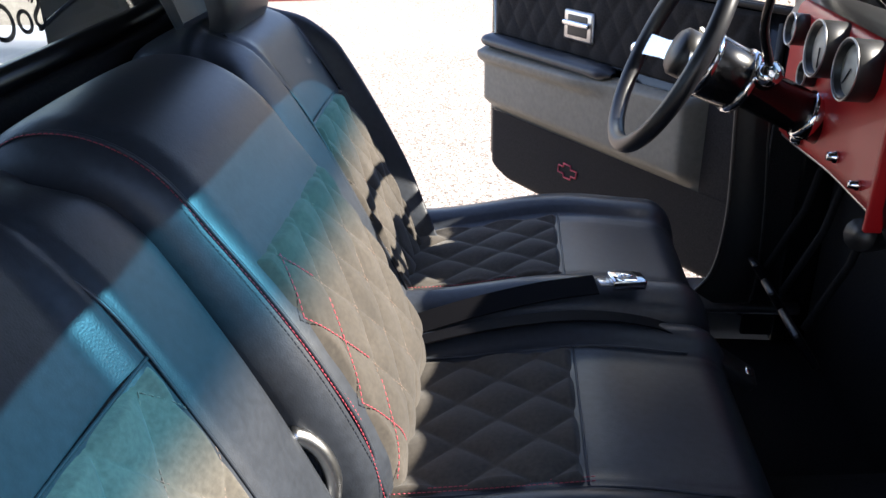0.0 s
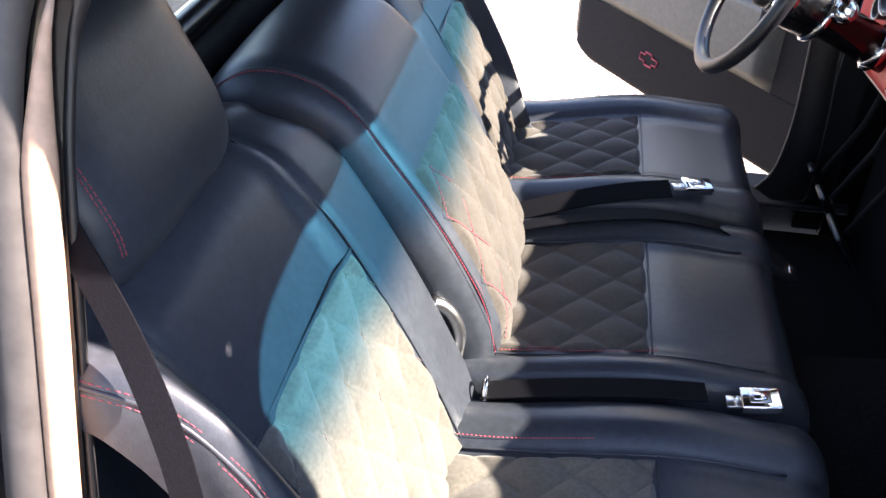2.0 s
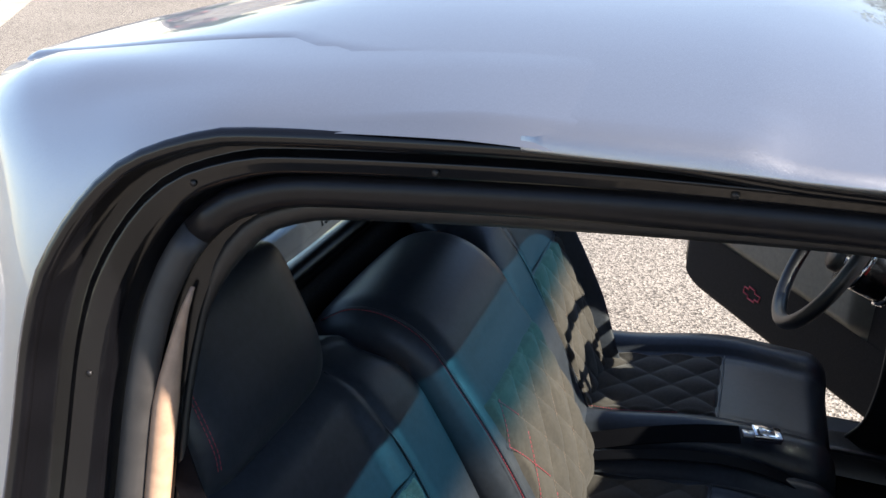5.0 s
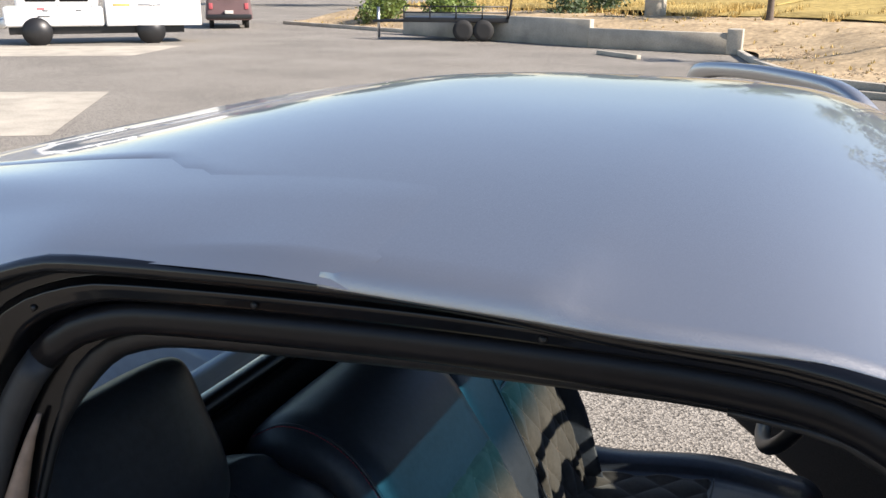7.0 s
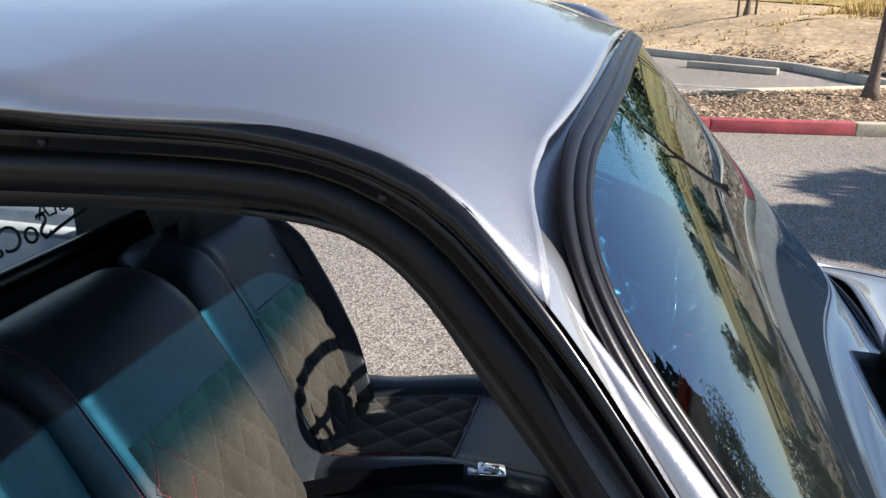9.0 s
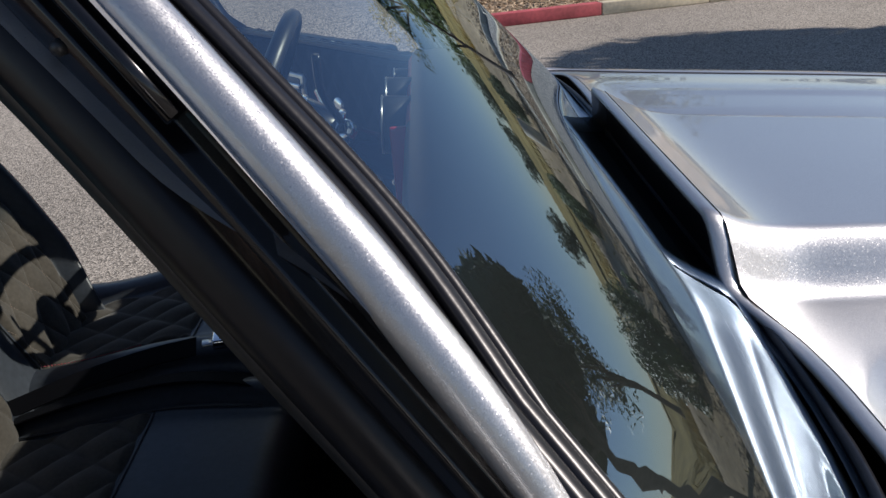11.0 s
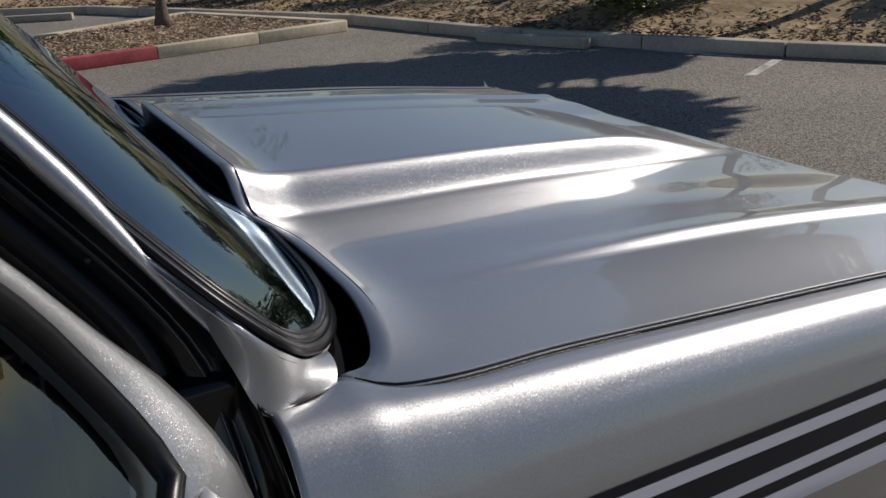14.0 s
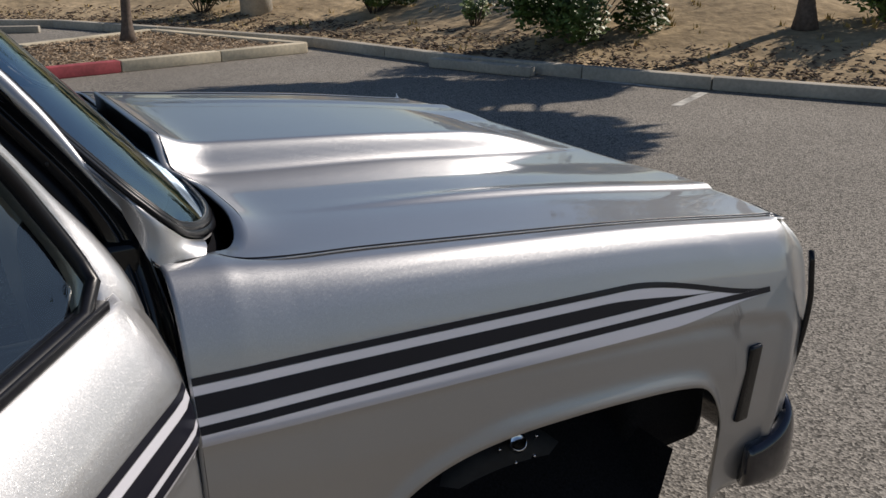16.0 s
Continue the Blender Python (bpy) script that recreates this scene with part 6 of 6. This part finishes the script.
# --- concrete light bases
def light_base(x, y, z, r, h):
    m = Matrix.Translation((x, y, z))
    return tagged(part("light_pole_base", turned([(r, -0.1), (r, h - 0.03), (r - 0.03, h), (0.02, h)], m, 32), CONCRETE, None), "round concrete light pole base", "pole base", "light pole bases")


light_base(5.42, 14.75, 0.15, 0.30, 0.95)
light_base(-6.4, 33.5, 0.4, 0.40, 1.6)

# --- low retaining wall
def wall_block(a, b, h):
    a, b = Vector(a), Vector(b)
    d = b - a
    t = box((0, 0, 0), (d.length, 0.22, h), 0.015, 1)
    t.transform(Matrix.Translation((a.x, a.y, 0)) @ pose(0, 0, 0, 0, 0, math.degrees(math.atan2(d.y, d.x))))
    return t


wall = tagged(part("retaining_wall", wall_block((-15.5, 30.4), (-7.2, 26.7), 0.86), CONCRETE, None), "low grey concrete retaining wall", "wall", kind="structure")
tagged(part("retaining_wall", wall_block((-7.2, 26.6), (-2.9, 25.8), 0.60), CONCRETE, None), "low grey concrete retaining wall", "wall", kind="structure")
tagged(part("wall_end_block", box((-2.98, 25.75, 0), (-2.55, 26.2, 0.72), 0.03), CONCRETE, None), "pale concrete block at the wall's end", "wall", kind="structure")


# --- white service truck far off
def service_truck():
    t = thing("service_truck", (-22.0, 20.6, 0), "white crew-cab service truck parked across the lot", "truck")
    ax = Vector((2.5, 2.65, 0)).normalized()
    m = Matrix.Translation((-22.7, 19.5, 0)) @ pose(0, 0, 0, 0, 0, math.degrees(math.atan2(ax.y, ax.x)))

    def put(n, bm, mat, par, label="", flat=False):
        bm.transform(m)
        return part(n, bm, mat, par, label, flat)

    put("cab", box((-0.9, 0, 0.55), (1.95, 1.9, 1.15), 0.10, 3), WHITE_PAINT, t, "white cab")
    cab = put("cab_upper", box((-0.55, 0.10, 1.13), (1.85, 1.80, 1.92), 0.16, 3), WHITE_PAINT, t)
    for x0, x1 in ((-0.25, 0.62), (0.72, 1.55)):
        put("side_window", box((x0, 0.085, 1.30), (x1, 0.12, 1.78), 0.03, 2), GLOSS_BLACK, cab, "dark side window")
    for x in (0.65, 1.62):
        put("door_gap", box((x, -0.004, 0.62), (x + 0.012, 0.02, 1.30), 0), PLASTIC, t)
    for x in (-0.1, 0.85):
        put("door_handle", box((x + 0.3, -0.02, 1.02), (x + 0.48, 0.01, 1.05), 0.008), PLASTIC, t)
    put("badge", box((0.05, -0.006, 1.06), (0.28, 0.01, 1.12), 0.01), KERB_RED, t, "small coloured badge")
    put("badge_bar", box((0.05, -0.006, 0.84), (0.40, 0.01, 0.88), 0), PLASTIC, t)
    body = put("service_body", box((2.02, -0.02, 0.55), (4.95, 1.92, 1.62), 0.04, 2), WHITE_PAINT, t, "white tool body")
    for x in (2.1, 2.75, 3.5):
        put("tool_door", box((x, -0.035, 0.98), (x + 0.58, 0.0, 1.55), 0.01), WHITE_PAINT, body)
    put("badge", box((2.25, -0.042, 1.16), (2.75, -0.03, 1.24), 0.01), STRAW, body, "small coloured badge")
    put("sign_bars", box((3.0, -0.042, 1.18), (3.7, -0.03, 1.22), 0), STEEL, body)
    for x in (0.0, 3.35):
        mm = Matrix.Translation((x, 0.12, 0.40)) @ pose(0, 0, 0, 90, 0, 0)
        w = put("wheel", turned([(0.24, -0.12), (0.38, -0.12), (0.40, -0.08), (0.40, 0.08), (0.38, 0.12), (0.24, 0.12)], mm, 28), TYRE, t)
        put("rim", turned([(0.23, 0.11), (0.21, 0.125), (0.12, 0.08), (0.06, 0.11), (0.01, 0.11)], mm, 24), STEEL, w, "silver wheel rim")
        put("wheel_arch", turned([(0.44, -0.1), (0.44, 0.135), (0.02, 0.13)], mm, 28), PLASTIC, t)
    put("front_bumper", box((-1.05, 0.05, 0.50), (-0.85, 1.85, 0.80), 0.05, 2), STEEL, t)
    put("underbody", box((-0.8, 0.2, 0.32), (4.4, 1.7, 0.58), 0.02), PLASTIC, t)


service_truck()


def far_van():
    t = thing("van", (-23.3, 31.0, 0), "old dull maroon van parked at the far edge", "van")
    paintm = material("dull_maroon_paint", (0.14, 0.085, 0.085), 0.5, stain=(1, 0.2))
    m = Matrix.Translation((-24.3, 29.6, 0)) @ pose(0, 0, 0, 0, 0, 38)

    def put(n, bm, mat, par, label=""):
        bm.transform(m)
        return part(n, bm, mat, par, label)

    bm = box((0, 0, 0.35), (1.95, 4.4, 1.85), 0.16, 3)
    for v in bm.verts:
        if v.co.z > 1.2:
            v.co.x = 0.97 + (v.co.x - 0.97) * 0.86
    put("body", bm, paintm, t, "dull maroon body")
    put("rear_window", box((0.38, -0.03, 1.22), (1.56, 0.02, 1.65), 0.03), GLOSS_BLACK, t)
    put("bumper", box((0.05, -0.12, 0.42), (1.90, 0.02, 0.60), 0.03), PLASTIC, t)
    put("plate", box((0.80, -0.14, 0.62), (1.15, -0.02, 0.76), 0.01), WHITE_FACE, t)
    for x in (0.16, 1.62):
        put("tail_lamp", box((x, -0.03, 0.80), (x + 0.16, 0.02, 1.05), 0.02), KERB_RED, t)
        for y in (0.85, 3.5):
            put("wheel", turned([(0.18, -0.1), (0.32, -0.1), (0.33, 0.1), (0.18, 0.1)], Matrix.Translation((x + 0.08, y, 0.33)) @ pose(0, 0, 0, 0, 90, 0), 20), TYRE, t)


far_van()


def trailer():
    t = thing("utility_trailer", (-12.8, 27.5, 0), "black open utility trailer with a mesh ramp", "trailer")
    m = Matrix.Translation((-13.8, 27.0, 0)) @ pose(0, 0, 0, 0, 0, 18)

    def put(n, bm, mat, par=t, label=""):
        bm.transform(m)
        return part(n, bm, mat, par, label)

    put("deck", box((0, 0, 0.62), (3.6, 1.6, 0.78), 0.02), PLASTIC)
    for z in (0.95, 1.15):
        put("rail", tube([(0, 0, z), (3.55, 0, z)], 0.025, 6), PLASTIC)
    for x in (0.0, 0.9, 1.8, 2.7, 3.55):
        put("post", tube([(x, 0, 0.75), (x, 0, 1.16)], 0.025, 6), PLASTIC)
    put("ramp_frame", tube([(3.6, 0, 0.75), (3.75, 0, 2.1), (3.75, 1.6, 2.1), (3.6, 1.6, 0.75)], 0.03, 6), PLASTIC)
    for k in range(1, 9):
        y = 1.6 * k / 9
        put("ramp_bar", tube([(3.6, y, 0.75), (3.75, y, 2.1)], 0.014, 5), PLASTIC)
    for x in (2.05, 2.75):
        mm = Matrix.Translation((x, -0.10, 0.36)) @ pose(0, 0, 0, 90, 0, 0)
        w = put("wheel", turned([(0.2, -0.1), (0.34, -0.1), (0.36, 0.0), (0.34, 0.1), (0.2, 0.1)], mm, 24), TYRE)
        put("rim", turned([(0.2, 0.09), (0.12, 0.06), (0.02, 0.07)], mm, 20), STEEL, w)
    put("jack", tube([(-1.0, 0.7, 0.05), (-1.0, 0.7, 1.1)], 0.05, 8), STEEL)
    put("tongue", tube([(-1.2, 0.7, 0.62), (0.1, 0.2, 0.66)], 0.05, 6), PLASTIC)
    put("tongue", tube([(-1.2, 0.7, 0.62), (0.1, 1.3, 0.66)], 0.05, 6), PLASTIC)


trailer()
# far hedge line against the sky
for k in range(9):
    tree(-46 + k * 11, 62 + 3 * math.sin(k * 2.1), 0.06, 5.5 + 1.4 * math.sin(k * 1.7), 0.2, 4.2, 2600, 40 + k, PINE, "distant dark green tree beyond the lot", leaf=0.28)
